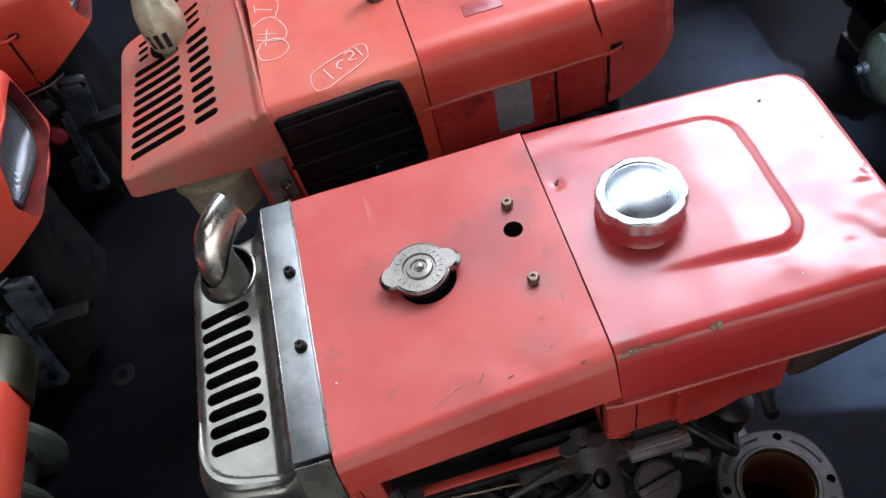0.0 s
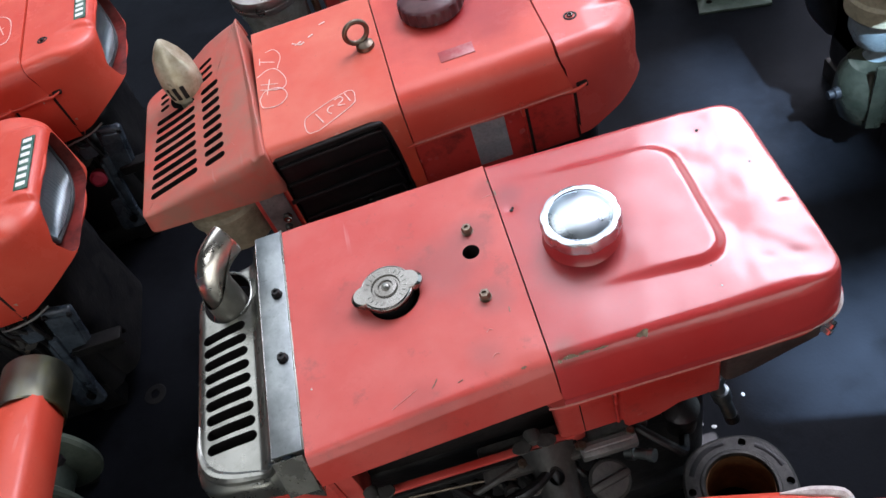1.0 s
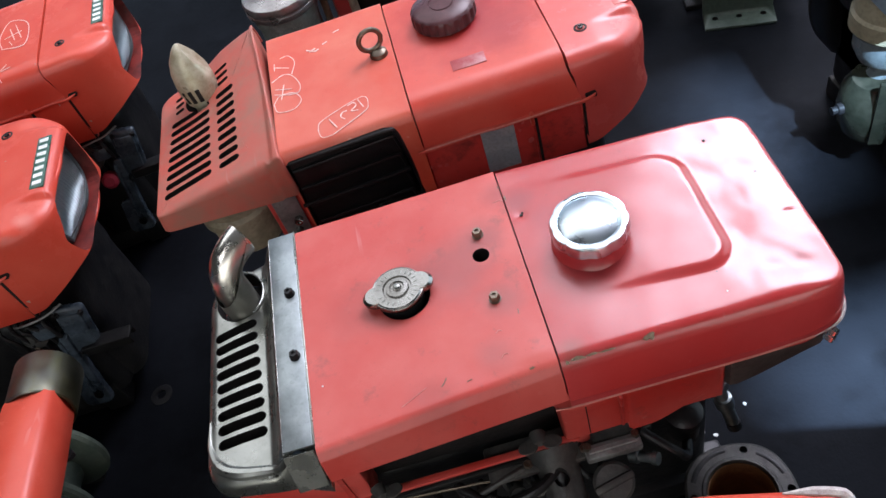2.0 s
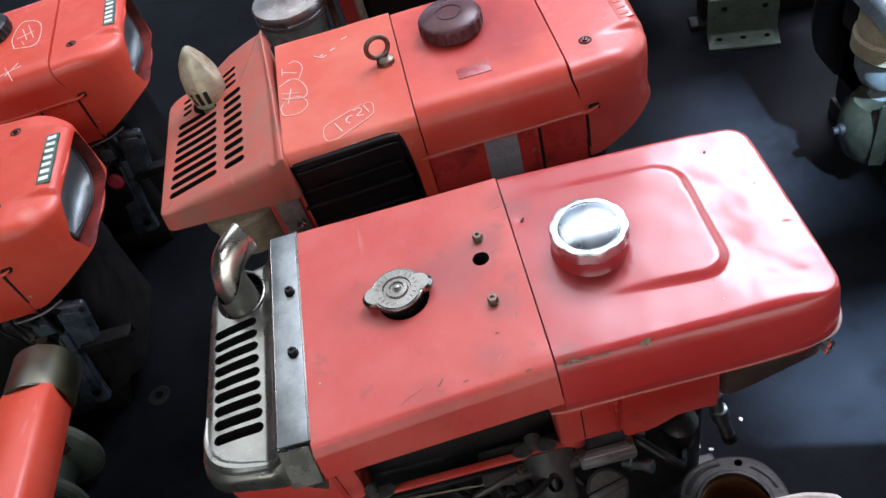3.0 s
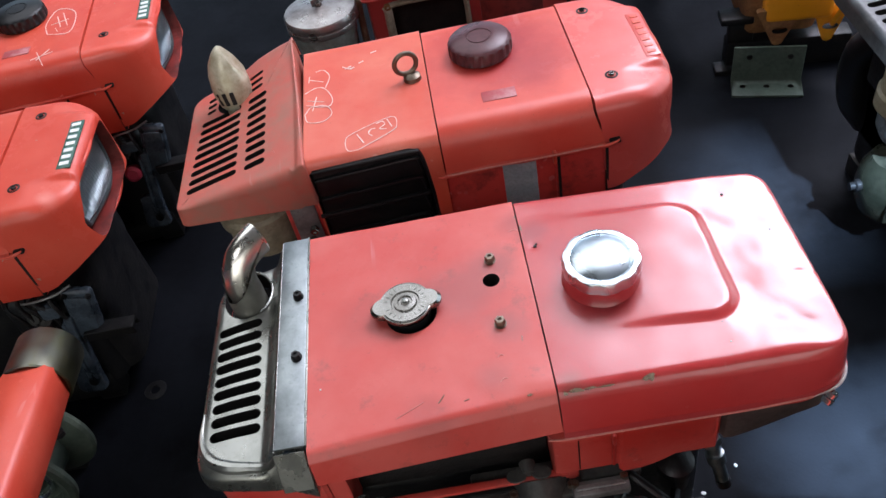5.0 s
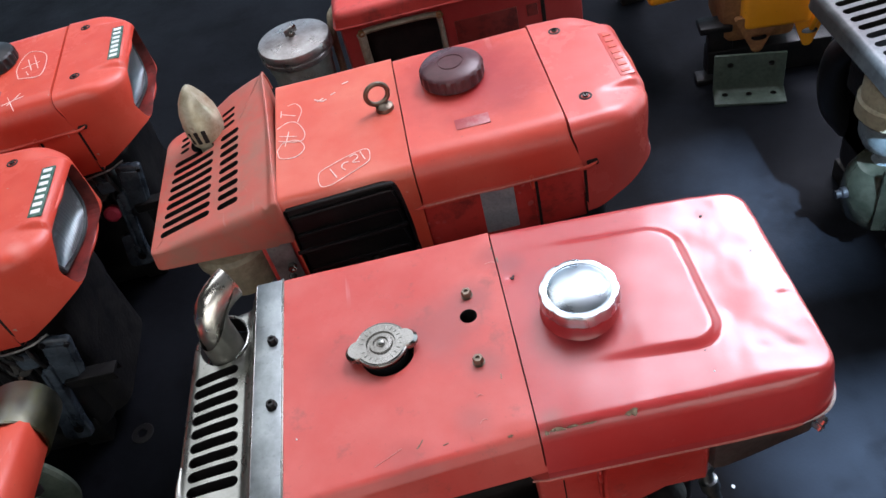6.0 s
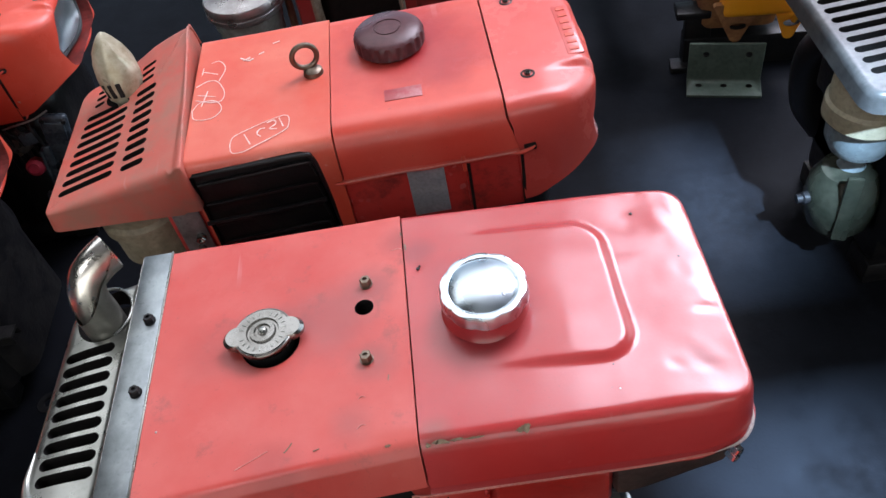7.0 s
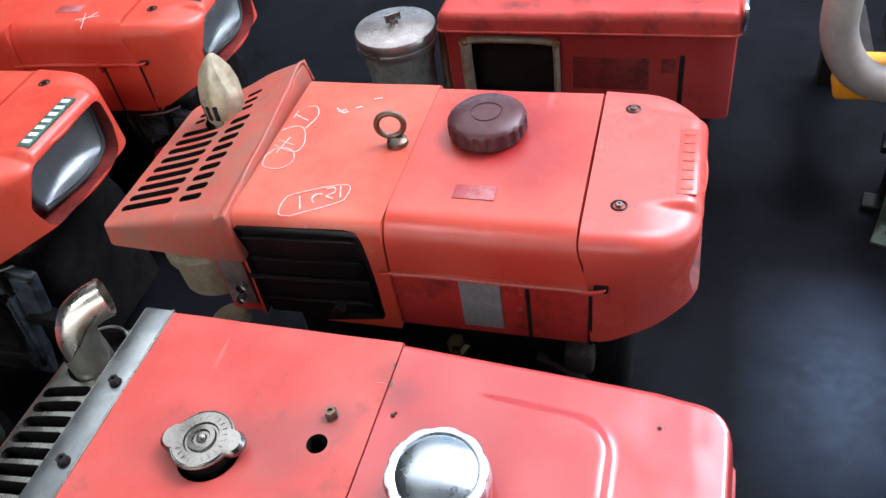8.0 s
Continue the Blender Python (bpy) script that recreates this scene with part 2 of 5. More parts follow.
# Near-black for holes, slots and hollow insides: their shade is in the colour.
DARK = grime("shade_black", (0.006, 0.005, 0.005), (0.012, 0.010, 0.009), rough=0.9, scale=40)
BARE = grime("bare_chipped_steel", (0.11, 0.065, 0.04), (0.18, 0.145, 0.09), rough=0.5, scale=160, bumpy=0.1)


def lens_glass():
    m, t, bs = nodes_of("ribbed_headlight_glass")
    bs.inputs["Base Color"].default_value = (0.80, 0.86, 0.86, 1)
    bs.inputs["Transmission Weight"].default_value = 1.0
    bs.inputs["Roughness"].default_value, bs.inputs["IOR"].default_value = 0.12, 1.45
    tc = t.nodes.new("ShaderNodeTexCoord")
    w = t.nodes.new("ShaderNodeTexWave")
    w.bands_direction = "Y"
    w.inputs["Scale"].default_value, w.inputs["Distortion"].default_value = 45, 0.4
    t.links.new(tc.outputs["Object"], w.inputs["Vector"])
    bump(t, bs, w.outputs["Fac"], 0.5, 0.002)
    return m


SATIN = metal("satin_steel", (0.40, 0.40, 0.38), rough=0.36, smudge=0.7, stain=(0.20, 0.19, 0.16), metallic=0.25)
SCRATCH = grime("scratched_primer", (0.50, 0.16, 0.13), (0.58, 0.26, 0.22), rough=0.6, scale=200, bumpy=0.05)
RUBBED = grime("rubbed_bare_edge", (0.40, 0.33, 0.31), (0.55, 0.50, 0.48), rough=0.4, scale=120, bumpy=0.1)
SHEETBOX = grime("sooty_grey_sheet", (0.040, 0.037, 0.033), (0.095, 0.088, 0.078), rough=0.5, scale=20, bumpy=0.08)
GLASS = lens_glass()


def floor_material():
    m, t, bs = nodes_of("oil_blackened_concrete")
    c = mix(t, ramp(t, noise_node(t, 2.2, 8, 0.65), [(0.35, grey(0)), (0.68, grey(1))]), (0.0029, 0.0030, 0.0036), (0.0078, 0.0088, 0.0112))
    c = mix(t, ramp(t, noise_node(t, 60, 6, 0.7), [(0.45, grey(0)), (0.75, grey(0.5))]), c, (0.0084, 0.0094, 0.0118))
    c = mix(t, ramp(t, noise_node(t, 7, 6, 0.7), [(0.52, grey(0)), (0.72, grey(0.8))]), c, (0.0018, 0.0018, 0.0020))
    c = mix(t, ramp(t, noise_node(t, 420, 2), [(0.76, grey(0)), (0.82, grey(0.5))]), c, (0.05, 0.055, 0.065))
    t.links.new(c, bs.inputs["Base Color"])
    t.links.new(ramp(t, noise_node(t, 5, 7, 0.7), [(0.3, grey(0.30)), (0.75, grey(0.54))]), bs.inputs["Roughness"])
    bs.inputs["Specular IOR Level"].default_value = 0.018
    bs.inputs["Specular Tint"].default_value = (0.82, 0.91, 1.0, 1)
    b = bump(t, bs, noise_node(t, 14, 6), 0.15, 0.006)
    bump(t, bs, noise_node(t, 220, 4), 0.14, 0.002, b)
    return m


FLOOR_MAT = floor_material()
WALL_MAT = grime("unseen_wall_grey", (0.05, 0.052, 0.05), (0.09, 0.09, 0.085), rough=0.85, scale=3)
ROOF_MAT = grime("unseen_roof_grey", (0.05, 0.05, 0.05), (0.09, 0.09, 0.09), rough=0.7, scale=4)


# ---- mesh helpers ----
def finish(bm, smooth=35):
    bmesh.ops.remove_doubles(bm, verts=bm.verts, dist=1e-6)
    bmesh.ops.recalc_face_normals(bm, faces=bm.faces)
    for f in bm.faces:
        f.smooth = True
    for e in bm.edges:
        if len(e.link_faces) == 2 and e.calc_face_angle(0) > radians(smooth):
            e.smooth = False
    return bm


def part(name, bm, material, parent=None, label="", smooth=35):
    """One mesh object, in its thing's own space."""
    finish(bm, smooth)
    me = bpy.data.meshes.new(name)
    bm.to_mesh(me)
    bm.free()
    me.materials.append(material)
    ob = new(name, me)
    if parent is not None:
        ob.parent = parent
    if label:
        ob["label"] = label
    return ob


def thing(name, m, label, category, group=""):
    e = new(name)
    e.empty_display_size = 0.05
    e.matrix_world = m
    return tagged(e, label, category, group)


def box(x0, x1, y0, y1, z0, z1, r=0.003, seg=2, bm=None, m=None):
    b = bmesh.new()
    bmesh.ops.create_cube(b, size=1)
    for v in b.verts:
        v.co = Vector(((x0 + x1) / 2 + v.co.x * (x1 - x0), (y0 + y1) / 2 + v.co.y * (y1 - y0), (z0 + z1) / 2 + v.co.z * (z1 - z0)))
    r = min(r, 0.45 * min(x1 - x0, y1 - y0, z1 - z0))
    if r > 0:
        bmesh.ops.bevel(b, geom=list(b.edges), offset=r, segments=seg, affect="EDGES", profile=0.5)
    if m is not None:
        b.transform(m)
    return add(bm, b)


def add(bm, b):
    if bm is None:
        return b
    me = bpy.data.meshes.new("tmp")
    b.to_mesh(me)
    b.free()
    bm.from_mesh(me)
    bpy.data.meshes.remove(me)
    return bm


def lathe(prof, n=40, m=None, bm=None, wob=None):
    """Turns (r, z) pairs about z. wob(angle, r, z) may scale r."""
    b = bmesh.new()
    rings = []
    for r, z in prof:
        if r < 1e-6:
            rings.append([b.verts.new((0, 0, z))])
        else:
            ring = []
            for i in range(n):
                a = 2 * math.pi * i / n
                k = wob(a, r, z) if wob else 1
                ring.append(b.verts.new((r * k * math.cos(a), r * k * math.sin(a), z)))
            rings.append(ring)
    for p, q in zip(rings, rings[1:]):
        for i in range(n):
            j = (i + 1) % n
            if len(p) == 1 and len(q) == 1:
                continue
            if len(p) == 1:
                b.faces.new((p[0], q[i], q[j]))
            elif len(q) == 1:
                b.faces.new((p[i], p[j], q[0]))
            else:
                b.faces.new((p[i], p[j], q[j], q[i]))
    if m is not None:
        b.transform(m)
    return add(bm, b)


def smooth_path(pts, n):
    """A Catmull-Rom path through pts, n steps a stretch."""
    p = [Vector(q) for q in pts]
    if n <= 1:
        return p
    p = [2 * p[0] - p[1]] + p + [2 * p[-1] - p[-2]]
    out = []
    for i in range(1, len(p) - 2):
        for k in range(n):
            u = k / n
            a, b, c, d = p[i - 1], p[i], p[i + 1], p[i + 2]
            out.append(0.5 * ((2 * b) + (c - a) * u + (2 * a - 5 * b + 4 * c - d) * u * u + (3 * b - a - 3 * c + d) * u ** 3))
    return out + [p[-2]]


def tube(pts, r, sides=10, n=5, bm=None, closed=False, radii=None, caps=True, flat=1.0):
    """A round bar along a path."""
    b = bmesh.new()
    path = smooth_path(pts, n)
    if closed:
        path = path[:-1]
    rings, side = [], None
    for i, c in enumerate(path):
        if closed:
            d = path[(i + 1) % len(path)] - path[i - 1]
        else:
            d = path[min(i + 1, len(path) - 1)] - path[max(i - 1, 0)]
        d.normalize()
        if side is None:
            side = d.orthogonal().normalized() if abs(d.z) > 0.95 else d.cross(Vector((0, 0, 1))).normalized()
        side = (side - d * side.dot(d)).normalized()
        up = d.cross(side)
        rr = r if radii is None else np.interp(i / max(1, len(path) - 1), np.linspace(0, 1, len(radii)), radii)
        rings.append([b.verts.new(c + side * (rr * math.cos(2 * math.pi * k / sides)) + up * (rr * flat * math.sin(2 * math.pi * k / sides))) for k in range(sides)])
    pairs = list(zip(rings, rings[1:])) + ([(rings[-1], rings[0])] if closed else [])
    for p, q in pairs:
        for k in range(sides):
            j = (k + 1) % sides
            b.faces.new((p[k], p[j], q[j], q[k]))
    if caps and not closed:
        b.faces.new(rings[0][::-1])
        b.faces.new(rings[-1])
    return add(bm, b)


def outline(corners, n=160):
    """A closed plan outline, counter-clockwise, from corners (x, y, radius), evenly sampled."""
    pts, k = [], len(corners)
    for i in range(k):
        p0, p1, p2 = (Vector(corners[(i + d) % k][:2]) for d in (-1, 0, 1))
        r = corners[i][2]
        a, c = (p0 - p1).normalized(), (p2 - p1).normalized()
        if r <= 0:
            pts.append(p1)
            continue
        half = math.acos(max(-1, min(1, a.dot(c)))) / 2
        cut = min(r / math.tan(half), 0.48 * (p0 - p1).length, 0.48 * (p2 - p1).length)
        s, e = p1 + a * cut, p1 + c * cut
        for j in range(9):
            u = j / 8
            pts.append((1 - u) ** 2 * s + 2 * u * (1 - u) * p1 + u * u * e)
    seg = [(pts[(i + 1) % len(pts)] - pts[i]).length for i in range(len(pts))]
    total, out, i, run = sum(seg), [], 0, 0.0
    for j in range(n):
        want = total * j / n
        while run + seg[i] < want - 1e-9:
            run += seg[i]
            i += 1
        u = (want - run) / max(seg[i], 1e-9)
        out.append(pts[i].lerp(pts[(i + 1) % len(pts)], u))
    for x, y, r in corners:
        if r <= 0:
            near = min(range(n), key=lambda j: (out[j] - Vector((x, y))).length)
            out[near] = Vector((x, y))
    return out


def pressed(out, rings, top=None, inner=26, soft=None, shape=None, low=None, seams=()):
    """A pressed cover: rings (offset outwards, z) up the wall of a plan outline, then a top that runs in to the middle.
    soft(x, y): scale of the offsets there. shape(x, y): height added to the top. low(x, y): height of the lowest ring.
    seams: x of straight end faces, which stay upright and take the section of the sides."""
    n = len(out)
    nor, seam = [], []
    for i in range(n):
        d = out[(i + 1) % n] - out[i - 1]
        nor.append(Vector((d.y, -d.x)).normalized())
        seam.append(next((s for s in seams if abs(out[i].x - s) < 2e-4), None))
    span = {s: (min(p.y for p, q in zip(out, seam) if q == s), max(p.y for p, q in zip(out, seam) if q == s)) for s in set(seam) if s is not None}
    mid = sum(out, Vector((0, 0))) / n
    b = bmesh.new()
    grid = []
    z_top = rings[-1][1]
    for k, (off, z) in enumerate(rings):
        row = []
        for i, (p, q) in enumerate(zip(out, nor)):
            if seam[i] is not None:
                lo, hi = span[seam[i]]
                o_lo, o_hi = off * (soft(p.x, lo) if soft else 1), off * (soft(p.x, hi) if soft else 1)
                y = p.y
                if y < lo + 1e-5 or y < lo - o_lo:
                    y = lo - o_lo
                elif y > hi - 1e-5 or y > hi + o_hi:
                    y = hi + o_hi
                g = Vector((p.x, y))
            else:
                g = p + q * off * (soft(p.x, p.y) if soft else 1)
            zz = z
            if low:
                zl = low(p.x, p.y)
                zz = zl + (z - rings[0][1]) * (z_top - zl) / (z_top - rings[0][1])
            if shape:
                zz += shape(g.x, g.y) * max(0.0, (z - rings[0][1]) / (z_top - rings[0][1])) ** 2
            row.append(b.verts.new((g.x, g.y, zz)))
        grid.append(row)
    edge = [v.co.copy() for v in grid[-1]]
    for k in range(1, inner):
        u = k / inner
        row = []
        for e in edge:
            x, y = e.x + (mid.x - e.x) * u, e.y + (mid.y - e.y) * u
            row.append(b.verts.new((x, y, z_top + (shape(x, y) if shape else 0))))
        grid.append(row)
    for p, q in zip(grid, grid[1:]):
        for i in range(n):
            j = (i + 1) % n
            b.faces.new((p[i], p[j], q[j], q[i]))
    last = b.verts.new((mid.x, mid.y, z_top + (shape(mid.x, mid.y) if shape else 0)))
    for i in range(n):
        b.faces.new((grid[-1][i], grid[-1][(i + 1) % n], last))
    b.faces.new(grid[0][::-1])
    return b


def cut(ob, bm, inside=None):
    """Cuts a closed mesh out of ob; the cut faces take the material inside, by default DARK's painted shade."""
    bmesh.ops.recalc_face_normals(bm, faces=bm.faces)
    me = bpy.data.meshes.new("cutter")
    bm.to_mesh(me)
    bm.free()
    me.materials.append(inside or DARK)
    c = new("cutter", me)
    keep = ob.parent
    ob.parent = None
    mod = ob.modifiers.new("cut", "BOOLEAN")
    mod.operation, mod.solver, mod.object, mod.material_mode = "DIFFERENCE", "EXACT", c, "TRANSFER"
    mod.use_self, mod.use_hole_tolerant = True, True
    done = bpy.data.meshes.new_from_object(ob.evaluated_get(bpy.context.evaluated_depsgraph_get()))
    ob.modifiers.clear()
    old = ob.data
    ob.data = done
    done.name = ob.name
    bpy.data.meshes.remove(old)
    bpy.data.objects.remove(c)
    ob.parent = keep
    return ob


def slot(x0, x1, y, width, z0, z1, skew=0.0, bm=None):
    """A round-ended slot cutter along x, its left end shifted by skew in y."""
    b = bmesh.new()
    r, ring = width / 2, []
    for i in range(12):
        a = math.pi / 2 + math.pi * i / 11
        ring.append((x0 + r + r * math.cos(a), y + skew + r * math.sin(a)))
    for i in range(12):
        a = -math.pi / 2 + math.pi * i / 11
        ring.append((x1 - r + r * math.cos(a), y + r * math.sin(a)))
    lo = [b.verts.new((x, q, z0)) for x, q in ring]
    hi = [b.verts.new((x, q, z1)) for x, q in ring]
    b.faces.new(lo[::-1])
    b.faces.new(hi)
    for i in range(len(ring)):
        j = (i + 1) % len(ring)
        b.faces.new((lo[i], lo[j], hi[j], hi[i]))
    return add(bm, b)


def smoothstep(a, b, x):
    u = max(0.0, min(1.0, (x - a) / (b - a)))
    return u * u * (3 - 2 * u)


def hexnut(r, h, m, bm=None):
    return lathe([(0, 0), (r, 0), (r, h * 0.85), (r * 0.86, h), (r * 0.45, h), (r * 0.42, h * 0.7), (0, h * 0.7)], 6, m, bm)


def stud(parent, x, y, z, r=0.006, h=0.008, material=None, label=""):
    """A small nut on a washer."""
    b = lathe([(0, 0), (r * 1.15, 0), (r * 1.15, 0.0012), (0, 0.0012)], 16, pose(x, y, z))
    hexnut(r, h, pose(x, y, z + 0.001, 0, 0, x * 3000 % 60), b)
    return part("nut", b, material or DULL, parent, label)


def stroke(pts, w, z, bm=None, n=4):
    """A chalk line laid flat on a deck."""
    path = smooth_path([(x, y, z) for x, y in pts], n)
    b = bmesh.new()
    rows = []
    for i, c in enumerate(path):
        d = (path[min(i + 1, len(path) - 1)] - path[max(i - 1, 0)]).normalized()
        s = Vector((-d.y, d.x, 0)) * w * (0.35 + 0.3 * random.random())
        rows.append([b.verts.new(c + s), b.verts.new(c - s), b.verts.new(c - s + Vector((0, 0, -0.0004))), b.verts.new(c + s + Vector((0, 0, -0.0004)))])
    for p, q in zip(rows, rows[1:]):
        for k in range(4):
            b.faces.new((p[k], p[(k + 1) % 4], q[(k + 1) % 4], q[k]))
    b.faces.new(rows[0])
    b.faces.new(rows[-1][::-1])
    return add(bm, b)


# ---- the floor, and an unseen shed added to shape the light ----
def structure(name, bm, material, label, category):
    return tagged(part(name, bm, material), label, category, kind="structure")


structure("floor", box(-5, 6, -5, 6, -0.15, 0.0, 0), FLOOR_MAT, "oil-blackened concrete workshop floor with a dull sheen", "floor")
# Walls and roof are assumed and out of view; they only bound the light.
structure("wall_north", box(-5, 6, 6, 6.2, -0.15, 3.4, 0), WALL_MAT, "unseen dark wall added to enclose the light", "wall")
south = box(-5, -3.4, -5.2, -5, -0.15, 3.4, 0)
box(2.8, 6, -5.2, -5, -0.15, 3.4, 0, bm=south)
box(-3.4, 2.8, -5.2, -5, 2.5, 3.4, 0, bm=south)
structure("wall_south", south, WALL_MAT, "unseen dark wall added, with an opening for fill light", "wall")
structure("wall_west", box(-5.2, -5, -5.2, 6.2, -0.15, 3.4, 0), WALL_MAT, "unseen dark wall added to enclose the light", "wall")
east = box(3.2, 3.4, -5, -0.6, -0.15, 3.4, 0)
box(3.2, 3.4, 2.8, 6, -0.15, 3.4, 0, bm=east)
box(3.2, 3.4, -0.6, 2.8, 2.5, 3.4, 0, bm=east)
structure("wall_east", east, WALL_MAT, "unseen dark wall added, with a wide opening for side light", "wall")
SKY_X, SKY_Y = (1.5, 3.1), (1.3, 4.1)
SHEET_X, SHEET_Y = (-2.6, 0.6), (0.5, 4.7)
SIDE_X, SIDE_Y = (0.65, 1.48), (0.85, 2.55)
# two unseen gaps added to the roof, a strip between them, to shape the floor's light bands
GAP_X, GAP_Y, GAP2_X, GAP2_Y = (0.78, 0.872), (-2.271, -2.05), (0.735, 0.90), (-2.56, -2.40)
REAR_X, REAR_Y = (-1.7, -0.4), (-3.7, -2.1)
roof = None
xs = sorted({-5.2, 3.4, *SKY_X, *SHEET_X, *REAR_X, *SIDE_X, *GAP_X, *GAP2_X})
for xa, xb in zip(xs, xs[1:]):
    gaps = sorted(gy for gx, gy in ((SKY_X, SKY_Y), (SHEET_X, SHEET_Y), (REAR_X, REAR_Y), (SIDE_X, SIDE_Y), (GAP_X, GAP_Y), (GAP2_X, GAP2_Y)) if gx[0] <= xa and xb <= gx[1])
    y = -5.2
    for ya, yb in gaps + [(6.2, 6.2)]:
        roof = box(xa, xb, y, ya, 3.4, 3.5, 0, bm=roof)
        y = yb
structure("ceiling", roof, ROOF_MAT, "unseen dark roof added, with openings for the lamps", "ceiling")

DECK = 0.47


def ring_wall(z0, z1, r, flare=0.0, lip=0.0):
    """Rings of a wall that rises from z0 to a rounded top edge at z1."""
    out = []
    if lip:
        out += [(flare + lip, z0), (flare + lip, z0 + 0.0018), (flare + lip * 0.85, z0 + 0.0026), (flare + lip * 0.15, z0 + 0.0036), (flare, z0 + 0.006)]
    else:
        out += [(flare, z0)]
    out += [(flare * 0.24, z1 - r - 0.004 * (z1 - r - z0) / 0.04), (flare * 0.15, z1 - r)]
    for k in range(1, 6):
        a = math.pi / 2 * k / 5
        out.append((-r + r * math.cos(a), z1 - r + r * math.sin(a)))
    return out


# ---- the engine with the bright steel grille ----
def fuel_cap(parent, x, y, z, r, h, material, sides=10, base=None):
    def facets(a, rr, zz):
        k = (a * sides / (2 * math.pi)) % 1.0
        return 1.0 - 0.04 * (abs(k - 0.5) * 2) ** 2 if zz > h * 0.45 and rr > r * 0.85 else 1.0
    neck = part("filler_neck", lathe([(0, 0), (r * 1.02, 0), (r * 0.96, 0.004), (r * 0.94, h * 0.5), (0, h * 0.5)], 48, pose(x, y, z)), base, parent)
    cap = part("fuel_cap", lathe([(0, h * 0.5), (r * 0.97, h * 0.5), (r * 1.0, h * 0.55), (r * 1.0, h * 0.86), (r * 0.96, h * 0.97), (r * 0.88, h), (r * 0.80, h * 0.985), (r * 0.77, h * 0.965), (r * 0.71, h * 1.01), (r * 0.52, h * 1.11), (r * 0.27, h * 1.175), (0, h * 1.195)], 80, pose(x, y, z), wob=facets), material, parent, "polished chrome fuel cap with a domed top")
    return neck, cap


def radiator_cap(parent, x, y, z, turn):
    def ears(a, r, zz):
        e = abs(math.cos(a))
        return 1 + (0.38 * max(0, (e - 0.90) / 0.10) ** 0.8 if r > 0.024 else 0)
    part("radiator_neck", lathe([(0, -0.012), (0.026, -0.012), (0.026, 0.002), (0, 0.002)], 32, pose(x, y, z)), OILY, parent)
    cap = part("radiator_cap", lathe([(0, 0.002), (0.0275, 0.002), (0.0295, 0.005), (0.0295, 0.009), (0.027, 0.012), (0.0165, 0.0125), (0.0155, 0.0105), (0.0135, 0.0105), (0.0125, 0.013), (0.0085, 0.0135), (0.0075, 0.0115), (0.005, 0.0115), (0.004, 0.0135), (0, 0.014)], 96, pose(x, y, z, 0, 0, turn), wob=ears), NICKEL, parent, "dull nickel radiator cap with two ears")
    b = None
    for i in range(22):
        if i % 6 == 5:
            continue
        a = 2 * math.pi * i / 22
        b = box(-0.0022, 0.0022, -0.0006, 0.0006, 0.0112, 0.0129, 0.0002, 1, b, pose(x, y, z, 0, 0, turn) @ pose(0.0215 * math.cos(a), 0.0215 * math.sin(a), 0, 0, 0, math.degrees(a)))
    part("stamped_marks", b, CHROME, cap)
    part("cap_rim", tube([(x + 0.0285 * math.cos(a), y + 0.0285 * math.sin(a), z + 0.0098) for a in np.linspace(0, 2 * math.pi, 25)], 0.0013, 8, 2, closed=True), CHROME, cap)
    part("cap_rivet", lathe([(0, 0.011), (0.0036, 0.011), (0.0034, 0.0150), (0.002, 0.0158), (0, 0.0158)], 16, pose(x, y, z)), CHROME, cap)
    return cap


def wing_nut(parent, m):
    b = lathe([(0, 0), (0.009, 0), (0.0085, 0.004), (0.006, 0.013), (0.003, 0.014), (0, 0.014)], 14, m)
    for s in (-1, 1):
        lathe([(0, -0.0016), (0.0085, -0.0016), (0.0095, 0), (0.0085, 0.0016), (0, 0.0016)], 16, m @ pose(s * 0.0135, 0, 0.014, 90, 0, 0) @ Matrix.Diagonal((1.15, 0.85, 1, 1)), b)
        box(0.003 if s > 0 else -0.012, 0.012 if s > 0 else -0.003, -0.002, 0.002, 0.004, 0.013, 0.0018, 2, b, m)
    return part("wing_nut", b, CASTING, parent)


